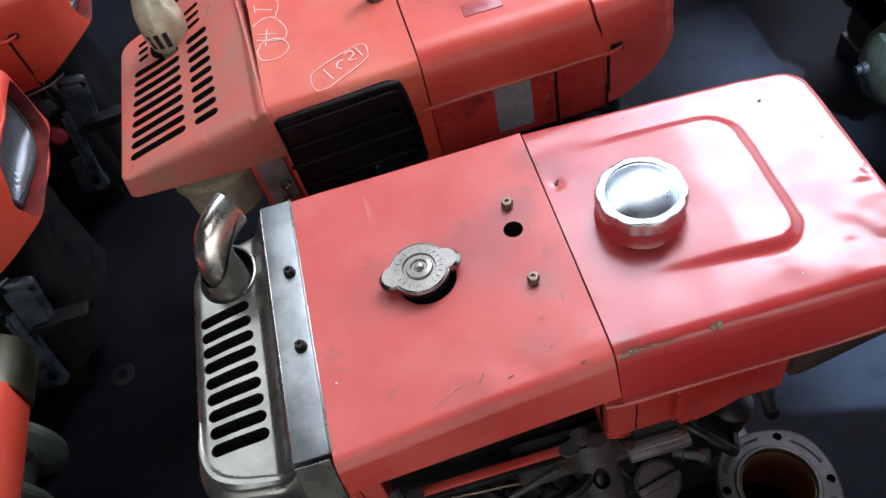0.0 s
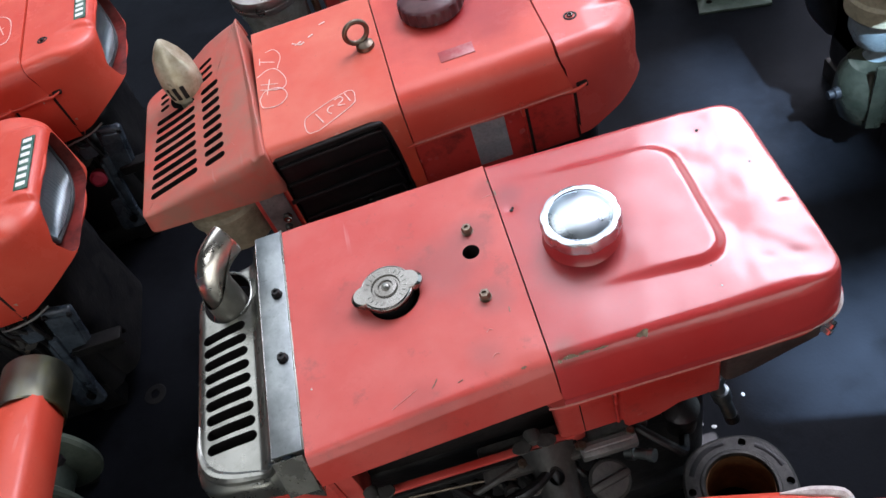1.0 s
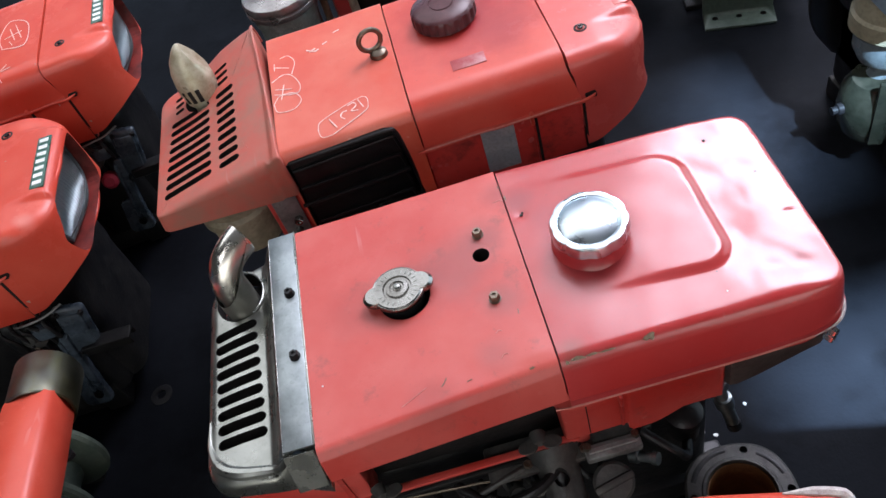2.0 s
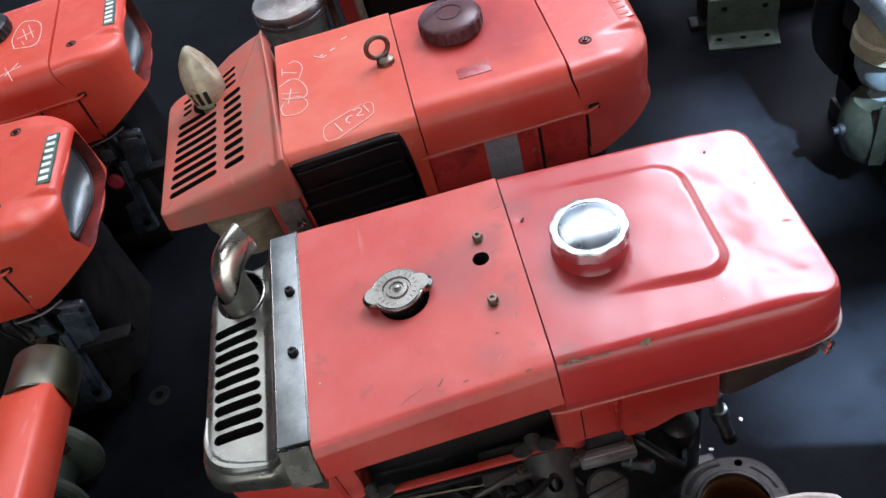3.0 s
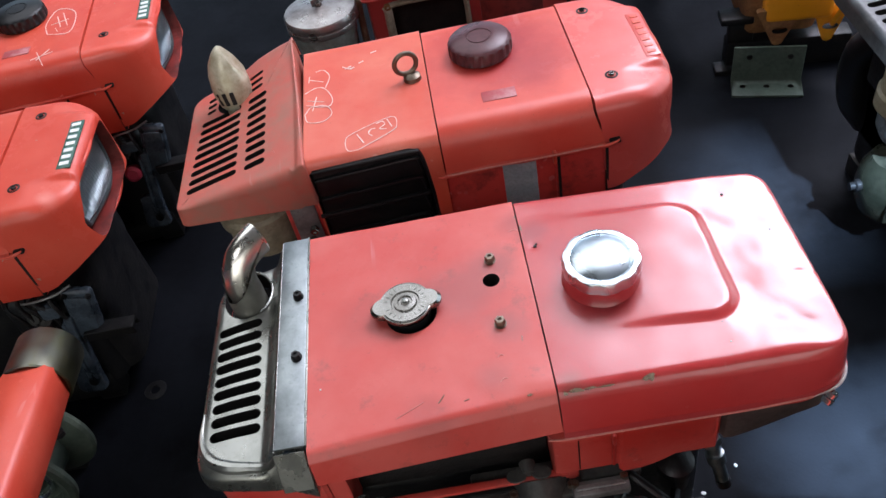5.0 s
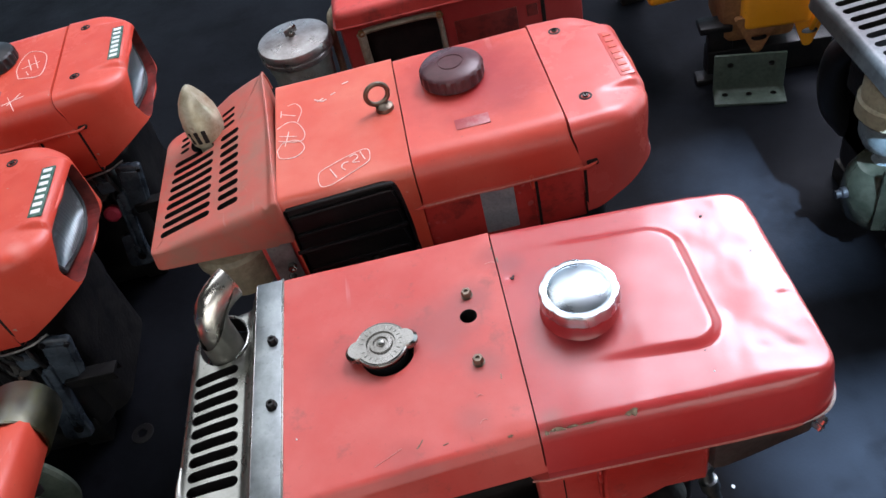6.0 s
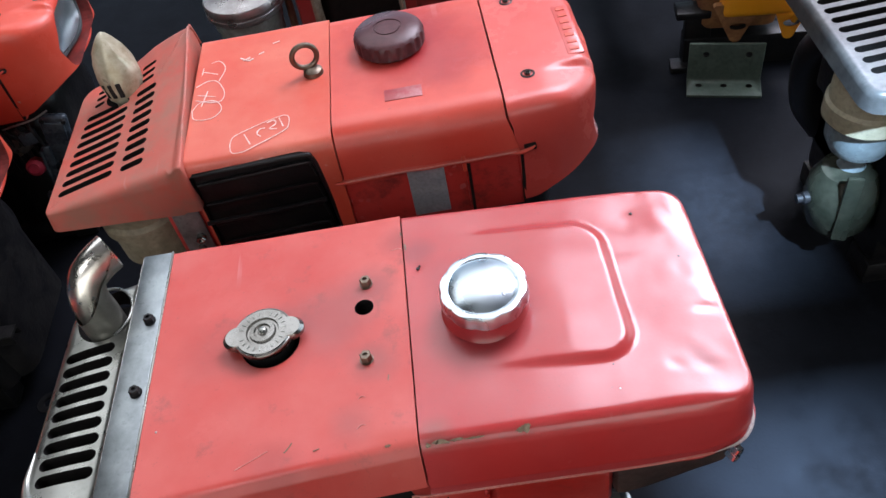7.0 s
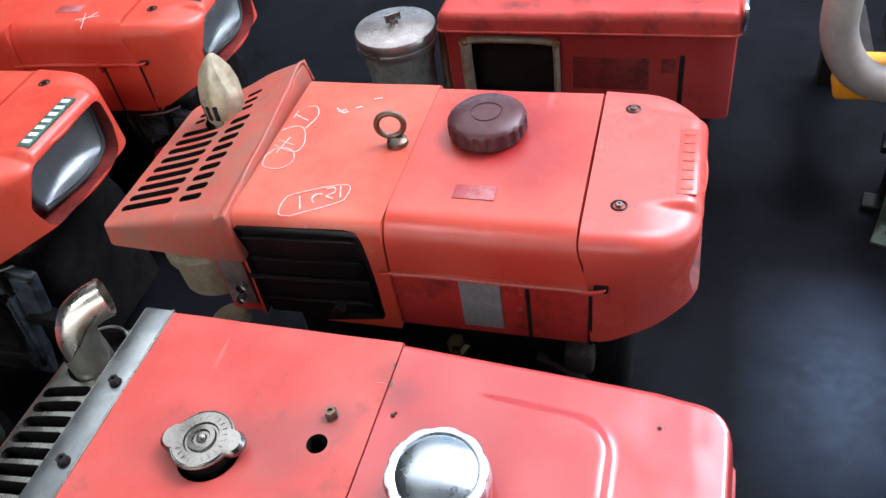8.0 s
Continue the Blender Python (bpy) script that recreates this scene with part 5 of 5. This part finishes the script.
deck_chalk(eng, B_AT, [[(0.050, 0.375), (0.062, 0.366), (0.069, 0.369)], [(0.076, 0.377), (0.084, 0.381)], [(0.096, 0.399), (0.106, 0.402)], [(0.054, 0.368), (0.064, 0.373)]], 0.0022)

C_AT = (-0.450, 0.309)
eng_c = cowl_engine(pose(C_AT[0], C_AT[1], 0, 0, 0, 1.0), "scratched orange-red diesel engine with rectangular headlight in its cowl", RED_RUBBED, RED_C)
D_AT = (-0.398, 0.717)
eng_d = cowl_engine(pose(D_AT[0], D_AT[1], 0, 0, 0, 4.0), "red diesel engine with chalk marks, black cap, bright headlight", RED_C, RED_C, plug=True)
deck_chalk(eng_d, D_AT, [[(-0.509, 0.671), (-0.518, 0.712), (-0.504, 0.762), (-0.472, 0.747), (-0.461, 0.713), (-0.467, 0.662), (-0.509, 0.671)], [(-0.500, 0.735), (-0.487, 0.690)], [(-0.508, 0.705), (-0.475, 0.715)],
                         [(-0.490, 0.745), (-0.474, 0.690)], [(-0.497, 0.690), (-0.490, 0.674)], [(-0.526, 0.590), (-0.487, 0.603)], [(-0.519, 0.614), (-0.498, 0.560)], [(-0.515, 0.585), (-0.495, 0.615)]], 0.0015, DECK + 0.0042)


DUSTY_LID = metal("mottled_grey_lid", (0.36, 0.35, 0.34), rough=0.22, smudge=0.9, stain=(0.13, 0.105, 0.10), metallic=0.75, stain_at=0.50, bumpy=0.2)
CAN_PAINT = grime("greenish_white_can", (0.20, 0.235, 0.225), (0.10, 0.115, 0.095), rough=0.4, scale=24, bumpy=0.06)


# ---- the boxy crimson engine behind ----
def boxy_engine():
    e = thing("diesel_engine", pose(0.32, 0.76, 0, 0, 0, 0), "boxy crimson diesel engine with a grey-framed radiator window", "engine", "engines in the shed")
    body = part("body", pressed(outline([(-0.245, 0.0, 0.012), (0.246, 0.0, 0.015), (0.246, 0.33, 0.02), (-0.245, 0.33, 0.02)], 140), ring_wall(0.20, 0.372, 0.006), inner=6), RED_E, e, "crimson side panels, oil-stained")
    cut(body, box(-0.207, -0.047, -0.02, 0.05, 0.225, 0.346, 0.012, 3))
    part("hood", pressed(outline([(-0.250, -0.010, 0.012), (0.248, -0.010, 0.012), (0.248, 0.34, 0.03), (-0.250, 0.34, 0.03)], 180), ring_wall(0.366, 0.400, 0.014, 0.002, 0.003), inner=16,
                         shape=lambda x, y: 0.002 * noise.noise(Vector((x * 9, y * 9, 4))) + 0.004 * smoothstep(-0.02, 0.0, x)), RED_DARK, e, "faded red hood with a rolled edge")
    frame_b = tube([(-0.2045, -0.004, 0.225), (-0.2045, -0.004, 0.33), (-0.198, -0.004, 0.346), (-0.12, -0.004, 0.349), (-0.055, -0.004, 0.346), (-0.0455, -0.004, 0.33), (-0.0455, -0.004, 0.225)], 0.0115, 8, 4, flat=0.5)
    part("window_frame", frame_b, FRAME_PAINT, e, "dirty grey metal frame of the radiator window")
    part("radiator_core", box(-0.20, -0.05, 0.03, 0.04, 0.23, 0.34, 0.003), DARK, e)
    part("oil_patch", box(-0.018, 0.110, -0.0025, 0.002, 0.255, 0.318, 0.001), RED_OIL_SHADE, e, "dark oil-stained panel")
    part("badge", box(0.130, 0.152, -0.0025, 0.002, 0.290, 0.315, 0.001), RED_OIL_SHADE, e)
    # A black bar, its colour standing for the shade in a slot.
    part("slot", box(0.159, 0.167, -0.003, 0.002, 0.215, 0.323, 0.001), DARK, e)
    part("corner_trim", box(0.2485, 0.256, -0.006, 0.03, 0.368, 0.412, 0.003), BRIGHT, e, "bright metal corner trim")
    part("crankcase", box(-0.24, 0.22, 0.03, 0.30, 0.04, 0.20, 0.02), OILY, e, "oily black crankcase")
    for y in (0.06, 0.27):
        part("base_rail", box(-0.24, 0.22, y - 0.03, y + 0.03, 0.0, 0.045, 0.005), OILY, e)
    m = pose(-0.342, 0.022, 0)
    can = part("air_cleaner", lathe([(0, 0.215), (0.050, 0.215), (0.062, 0.225), (0.064, 0.30), (0.067, 0.302), (0.067, 0.326), (0, 0.326)], 48, m), CAN_PAINT, e, "grey-green air cleaner pot with a rusty lid")
    part("lid", lathe([(0, 0.323), (0.072, 0.323), (0.0755, 0.327), (0.0755, 0.334), (0.0735, 0.336), (0.0735, 0.338), (0.0755, 0.340), (0.0755, 0.351), (0.073, 0.355), (0.060, 0.357), (0.030, 0.361), (0.012, 0.362), (0, 0.363)], 56, m, wob=lambda a, r, z: 1 + 0.006 * math.sin(3 * a)), DUSTY_LID, can, "stained grey metal lid")
    w = hexnut(0.008, 0.010, pose(-0.342, 0.022, 0.361))
    box(-0.015, 0.015, -0.002, 0.002, 0.366, 0.381, 0.002, bm=w, m=pose(-0.342, 0.022, 0, 0, 0, 40))
    part("wing_nut", w, NICKEL, can)
    part("intake_pipe", tube([(-0.342, 0.022, 0.225), (-0.342, 0.022, 0.17), (-0.31, 0.05, 0.13), (-0.22, 0.08, 0.12)], 0.024, 14, 6), OILY, e)
    part("fuel_pipe", tube([(-0.268, 0.06, 0.05), (-0.268, 0.055, 0.2), (-0.264, 0.06, 0.345), (-0.252, 0.10, 0.36)], 0.0075, 10, 6), DUSTY_PIPE, e)
    for x, z in ((-0.2045, 0.3475), (-0.0455, 0.3475)):
        part("frame_bolt", hexnut(0.0075, 0.008, pose(x, -0.008, z, 90, 0, 12)), RUSTY, e)


boxy_engine()


# ---- the grey-grilled engine on the far side ----
def grey_engine():
    e = thing("diesel_engine", pose(0.846, 0.277, 0), "diesel engine with a grey slotted grille cover and hanging air cleaner", "engine", "engines in the shed")
    cover = part("grille_cover", pressed(outline([(0.004, -0.155, 0.03), (0.17, -0.165, 0.01), (0.17, 0.165, 0.01), (0.012, 0.155, 0.03)], 180), ring_wall(0.388, 0.418, 0.010, 0.003), inner=24), GREYCOVER, e, "smudged grey steel cover with long slots")
    s = None
    for i in range(10):
        s = slot(0.024, 0.118, -0.100 + i * 0.0240, 0.0135, 0.395, 0.44, -0.006, s)
    cut(cover, s)
    part("hood", box(0.172, 0.45, -0.16, 0.16, 0.30, 0.455, 0.012), RED_DARK, e)
    part("front_panel", box(0.10, 0.17, -0.15, 0.15, 0.10, 0.388, 0.01), OILY, e)
    part("crankcase", box(0.10, 0.45, -0.13, 0.13, 0.04, 0.30, 0.02), OILY, e)
    for y in (-0.10, 0.10):
        part("base_rail", box(0.10, 0.48, y - 0.03, y + 0.03, 0.0, 0.045, 0.005), OILY, e)
    m = pose(0.068, -0.058, 0)
    c = part("air_cleaner", lathe([(0, 0.375), (0.052, 0.375), (0.055, 0.370), (0.056, 0.335), (0.060, 0.330), (0.060, 0.305), (0.056, 0.300), (0.050, 0.296), (0, 0.296)], 44, m, wob=lambda a, r, z: 1 + 0.01 * math.sin(5 * a) * (1 if z < 0.33 else 0)), CREAM, e, "dusty cream air cleaner housing")
    part("dust_cup", lathe([(0, 0.302), (0.050, 0.302), (0.049, 0.265), (0.040, 0.245), (0.020, 0.238), (0.017, 0.215), (0.022, 0.205), (0, 0.205)], 40, m), PALEBLUE, c, "pale blue-grey dust cup")
    bowl = part("oil_bowl", lathe([(0, 0.21), (0.022, 0.208), (0.040, 0.200), (0.053, 0.175), (0.056, 0.14), (0.050, 0.10), (0.034, 0.078), (0, 0.075)], 40, m), BOWL, e, "murky olive bowl with a black plug")
    part("bracket_strap", box(-0.012, 0.012, -0.060, -0.050, 0.10, 0.23, 0.004, m=m @ pose(0, 0, 0, 0, 0, -20)), BOWL, bowl)
    part("plug", lathe([(0, 0), (0.010, 0), (0.010, 0.010), (0.007, 0.012), (0.007, 0.02), (0, 0.02)], 16, m @ pose(-0.052, 0.0, 0.15, 0, -90, 0)), RUBBER, bowl)
    part("hose", tube([(0.10, 0.10, 0.33), (0.075, 0.13, 0.28), (0.085, 0.14, 0.18), (0.12, 0.13, 0.12)], 0.028, 16, 6), RUBBER, e, "thick black rubber hose")
    part("bracket", box(0.03, 0.10, -0.03, 0.03, 0.30, 0.385, 0.006), OILY, e)


grey_engine()


# ---- the yellow machines ----
def yellow_pump():
    e = thing("water_pump", pose(0.966, 0.770, 0, 0, 0, -10), "yellow painted pump on rusty lugs and a black frame", "pump")
    part("housing", box(-0.062, 0.080, -0.035, 0.10, 0.134, 0.40, 0.014, 3), YELLOW, e, "chipped yellow sheet housing")
    for x, s in ((-0.028, 1.0), (0.075, 0.8)):
        b = bmesh.new()
        ring = [(p.x, p.y) for p in outline([(x - 0.052 * s, 0.165, 0.004), (x - 0.008, 0.078, 0.012), (x + 0.008, 0.078, 0.012), (x + 0.045 * s, 0.165, 0.004)], 40)]
        lo, hi = [b.verts.new((q, -0.030, z)) for q, z in ring], [b.verts.new((q, -0.016, z)) for q, z in ring]
        for i in range(40):
            j = (i + 1) % 40
            b.faces.new((lo[i], lo[j], hi[j], hi[i]))
        b.faces.new(lo[::-1])
        b.faces.new(hi)
        lug = part("lug", b, RUSTY if s == 1.0 else YELLOW, e, "rusty triangular lug with a hole")
        cut(lug, lathe([(0, -0.03), (0.011, -0.03), (0.011, 0.03), (0, 0.03)], 18, pose(x + 0.002, -0.023, 0.115, 90, 0, 0) @ Matrix.Diagonal((1.5, 0.7, 1, 1))))
    part("gearbox", box(-0.10, 0.06, 0.0, 0.16, 0.085, 0.30, 0.02), RUSTY, e, "rust-brown gearbox casting")
    part("frame", box(-0.125, -0.070, 0.005, 0.030, 0.0, 0.135, 0.005), OILY, e)
    part("frame", box(-0.145, -0.075, -0.005, 0.045, 0.120, 0.137, 0.004), OILY, e)
    part("frame", box(-0.125, 0.14, 0.0, 0.05, 0.0, 0.072, 0.006), OILY, e)
    part("frame_foot", box(-0.150, -0.11, -0.02, 0.02, 0.0, 0.014, 0.003), OILY, e)
    part("hose", tube([(0.078, -0.035, 0.24), (0.090, -0.05, 0.20), (0.086, -0.05, 0.165), (0.080, -0.03, 0.12)], 0.006, 8, 5), YELLOW, e)


yellow_pump()


def green_bracket():
    ob = box(-0.074, 0.074, -0.066, 0.0, 0.0, 0.007, 0.002)
    box(-0.074, 0.074, -0.007, 0.0, 0.0, 0.091, 0.002, bm=ob)
    e = part("angle_bracket", ob, GREEN)
    holes = None
    for x in (-0.040, 0.044):
        holes = lathe([(0, -0.02), (0.0065, -0.02), (0.0065, 0.02), (0, 0.02)], 14, pose(x, 0, 0.066, 90, 0, 0), holes)
    for x in (-0.050, 0.0, 0.050):
        holes = lathe([(0, -0.02), (0.0065, -0.02), (0.0065, 0.02), (0, 0.02)], 14, pose(x, -0.033, 0), holes)
    cut(e, holes)
    e.matrix_world = pose(0.913, 0.731, 0, 0, 0, -17)
    tagged(e, "pale green steel angle bracket with drilled holes on floor", "bracket")


green_bracket()


def far_yellow_machine():
    e = thing("tiller_gearbox", pose(0.825, 0.90, 0), "yellow machine with a curved silver exhaust pipe", "machine")
    part("frame", box(-0.065, 0.0, 0.05, 0.32, 0.152, 0.172, 0.004), DARK, e)
    part("housing", box(-0.078, 0.010, 0.0, 0.07, 0.150, 0.215, 0.010, 3), YELLOW, e, "scuffed yellow housing")
    part("stand", box(-0.065, 0.0, 0.28, 0.32, 0.0, 0.155, 0.004), DARK, e)
    part("exhaust_pipe", tube([(-0.10, -0.02, 0.38), (-0.095, -0.022, 0.30), (-0.06, -0.025, 0.235), (0.0, -0.028, 0.205), (0.06, -0.025, 0.215), (0.10, -0.02, 0.26), (0.105, -0.01, 0.34)], 0.030, 20, 7, caps=False), SATIN, e, "curved dull silver exhaust pipe")
    part("hub", lathe([(0, -0.03), (0.045, -0.03), (0.05, -0.02), (0.05, 0.03), (0, 0.03)], 28, pose(0.03, 0.03, 0.29, 90, 0, 0)), OILY, e)


far_yellow_machine()


# ---- loose things ----
def cylinder_liner():
    def lobes(a, r, z):
        return 1 + (0.035 * max(0.0, math.cos(4 * (a - 0.4))) - 0.02 * max(0.0, math.cos(4 * (a - 0.4) + math.pi)) if r > 0.062 else 0)
    e = part("cylinder_barrel", lathe([(0.043, 0.0), (0.052, 0.0), (0.055, 0.01), (0.055, 0.085), (0.060, 0.092), (0.069, 0.094), (0.071, 0.098), (0.071, 0.108), (0.068, 0.111), (0.050, 0.111), (0.048, 0.1135), (0.0445, 0.1135), (0.043, 0.111), (0.0425, 0.06), (0.043, 0.0)], 96, wob=lobes), CASTING)
    holes = None
    for a in (45, 150, 240, 330):
        c, s = math.cos(radians(a)), math.sin(radians(a))
        holes = lathe([(0, 0.05), (0.0052, 0.05), (0.0052, 0.13), (0, 0.13)], 14, pose(0.0605 * c, 0.0605 * s, 0), holes)
    cut(e, holes)
    for a0, a1 in ((68, 130), (175, 220), (262, 310), (350, 390)):
        b = tube([(0.0610 * math.cos(radians(a)), 0.0610 * math.sin(radians(a)), 0.1105) for a in np.linspace(a0, a1, 6)], 0.0042, 8, 3, flat=0.25)
        part("cast_slot", b, OILY, e)
    part("rusty_bore", lathe([(0.0424, 0.002), (0.0424, 0.108), (0.0415, 0.108), (0.0410, 0.002), (0.0424, 0.002)], 64), RUSTY, e, "rust-brown bore")
    e.matrix_world = pose(0.446, -0.332, 0, 0, 0, 20)
    tagged(e, "grey cast-iron cylinder barrel with rusty bore on floor", "engine part")


cylinder_liner()


def near_engine():
    e = thing("diesel_engine", pose(0.55, -0.652, 0, 0, 0, -14), "red diesel engine with a worn hood and chipped tank", "engine", "engines in the shed")
    part("hood", pressed(outline([(-0.335, -0.14, 0.05), (-0.132, -0.14, 0.0), (-0.132, 0.147, 0.02), (-0.335, 0.147, 0.09)], 140), ring_wall(0.36, DECK + 0.002, 0.016, 0.006), inner=14,
                         shape=lambda x, y: 0.002 * noise.noise(Vector((x * 9, y * 9, 7)))), RED_C, e, "red sheet-steel hood, its corner rubbed bare")
    part("fuel_tank", pressed(outline([(-0.127, -0.14, 0.0), (0.30, -0.14, 0.03), (0.30, 0.142, 0.03), (-0.127, 0.142, 0.012)], 150), ring_wall(0.39, DECK - 0.006, 0.020, 0.006, 0.005), inner=14,
                              shape=lambda x, y: 0.003 * noise.noise(Vector((x * 14, y * 14, 2)))), RED_RUBBED, e, "red fuel tank with flaking paint")
    part("bare_corner", tube([(-0.190, 0.1420, DECK - 0.0005), (-0.165, 0.1425, DECK), (-0.142, 0.1395, DECK), (-0.134, 0.128, DECK + 0.0005)], 0.004, 8, 5, radii=[0.0008, 0.0046, 0.0050, 0.0010]), RUBBED, e, "paint rubbed off at the hood's corner")
    part("body", box(-0.20, 0.28, -0.12, 0.11, 0.05, 0.36, 0.02), OILY, e)
    for y in (-0.09, 0.09):
        part("base_rail", box(-0.2, 0.28, y - 0.03, y + 0.03, 0.0, 0.052, 0.005), OILY, e)


near_engine()


def hand_tiller():
    e = thing("power_tiller", pose(-0.43, -0.06, 0), "red box-section tiller arm with zinc collar and grey-green pulley", "machine")
    ax = pose(-0.415 + 0.43, -0.015 + 0.06, 0.335, 0, 0, 0) @ pose(0, 0, 0, 90, 0, 3) @ pose(0, 0, 0, -8, 0, 0)
    col = part("collar", lathe([(0.040, -0.034), (0.0435, -0.035), (0.0455, -0.032), (0.0455, 0.040), (0.0435, 0.042), (0.040, 0.041), (0.040, -0.034)], 48, ax), ZINC, e, "yellow zinc-plated collar")
    arm = bmesh.new()
    rows = []
    for z, w, h in ((-0.030, 0.030, 0.030), (0.02, 0.033, 0.032), (0.045, 0.038, 0.038), (0.12, 0.039, 0.040), (0.26, 0.039, 0.040)):
        rows.append([arm.verts.new(ax @ Vector((x * w, y * h, z))) for x, y in ((-1, -0.75), (-0.75, -1), (0.35, -1), (0.45, -0.80), (0.8, -0.72), (1, -0.5), (1, 0.75), (0.75, 1), (-0.75, 1), (-1, 0.75))])
    for p, q in zip(rows, rows[1:]):
        for k in range(10):
            arm.faces.new((p[k], p[(k + 1) % 10], q[(k + 1) % 10], q[k]))
    arm.faces.new(rows[0][::-1])
    arm.faces.new(rows[-1])
    part("arm", arm, RED_C, e, "red pressed-steel arm", smooth=60)
    part("bolt", hexnut(0.008, 0.008, ax @ pose(0.030, -0.030, 0.10, 90, 0, 0)), OILY, e)
    part("post", box(-0.06, 0.0, -0.20, -0.12, 0.0, 0.33, 0.01), OILY, e)
    pul = part("pulley", lathe([(0.02, 0.045), (0.05, 0.040), (0.055, 0.030), (0.078, 0.030), (0.083, 0.045), (0.095, 0.050), (0.103, 0.047), (0.105, 0.042), (0.102, 0.034), (0.070, 0.018), (0.070, -0.018), (0.102, -0.034), (0.105, -0.040), (0.103, -0.047), (0.09, -0.050), (0.02, -0.05), (0.02, 0.045)], 72, pose(-0.122, 0.030, 0.150, 90, 0, -8)), GREYGREEN, e, "grey-green double-rim pulley")
    part("hub_ring", lathe([(0.060, 0.028), (0.066, 0.028), (0.067, 0.036), (0.064, 0.040), (0.059, 0.036), (0.060, 0.028)], 56, pose(-0.122, 0.030, 0.150, 90, 0, -8)), BRIGHT, pul)
    part("axle", lathe([(0, -0.10), (0.02, -0.10), (0.02, 0.06), (0, 0.06)], 20, pose(-0.122, 0.030, 0.150, 90, 0, -8)), OILY, pul)
    part("stand", box(-0.152, -0.092, 0.088, 0.118, 0.0, 0.16, 0.006), OILY, e)


hand_tiller()


def floor_bits():
    w = part("washer", lathe([(0.009, 0.0), (0.020, 0.0), (0.021, 0.0012), (0.020, 0.0025), (0.009, 0.0025), (0.009, 0.0)], 28, pose(0, 0, 0)), OILY)
    w.matrix_world = pose(-0.425, 0.170, 0.0, 0, 0, 0)
    tagged(w, "dull iron washer lying on the oily floor", "washer")
    rnd = random.Random(11)
    spots = [(0.530, -0.165), (0.47, -0.20), (0.455, -0.19)]
    for x, y in spots:
        s = 0.002 + 0.002 * rnd.random()
        b = bmesh.new()
        bmesh.ops.create_icosphere(b, subdivisions=1, radius=s)
        for v in b.verts:
            v.co = Vector((v.co.x * (1 + 0.6 * rnd.random()), v.co.y, max(-s * 0.3, v.co.z * 0.5)))
        ob = part("paint_flake", b, WHITE)
        ob.matrix_world = pose(x, y, s * 0.3, 0, 0, 360 * rnd.random())
        tagged(ob, "small pale flake lying on the dark floor", "debris", "flakes on the floor")


floor_bits()
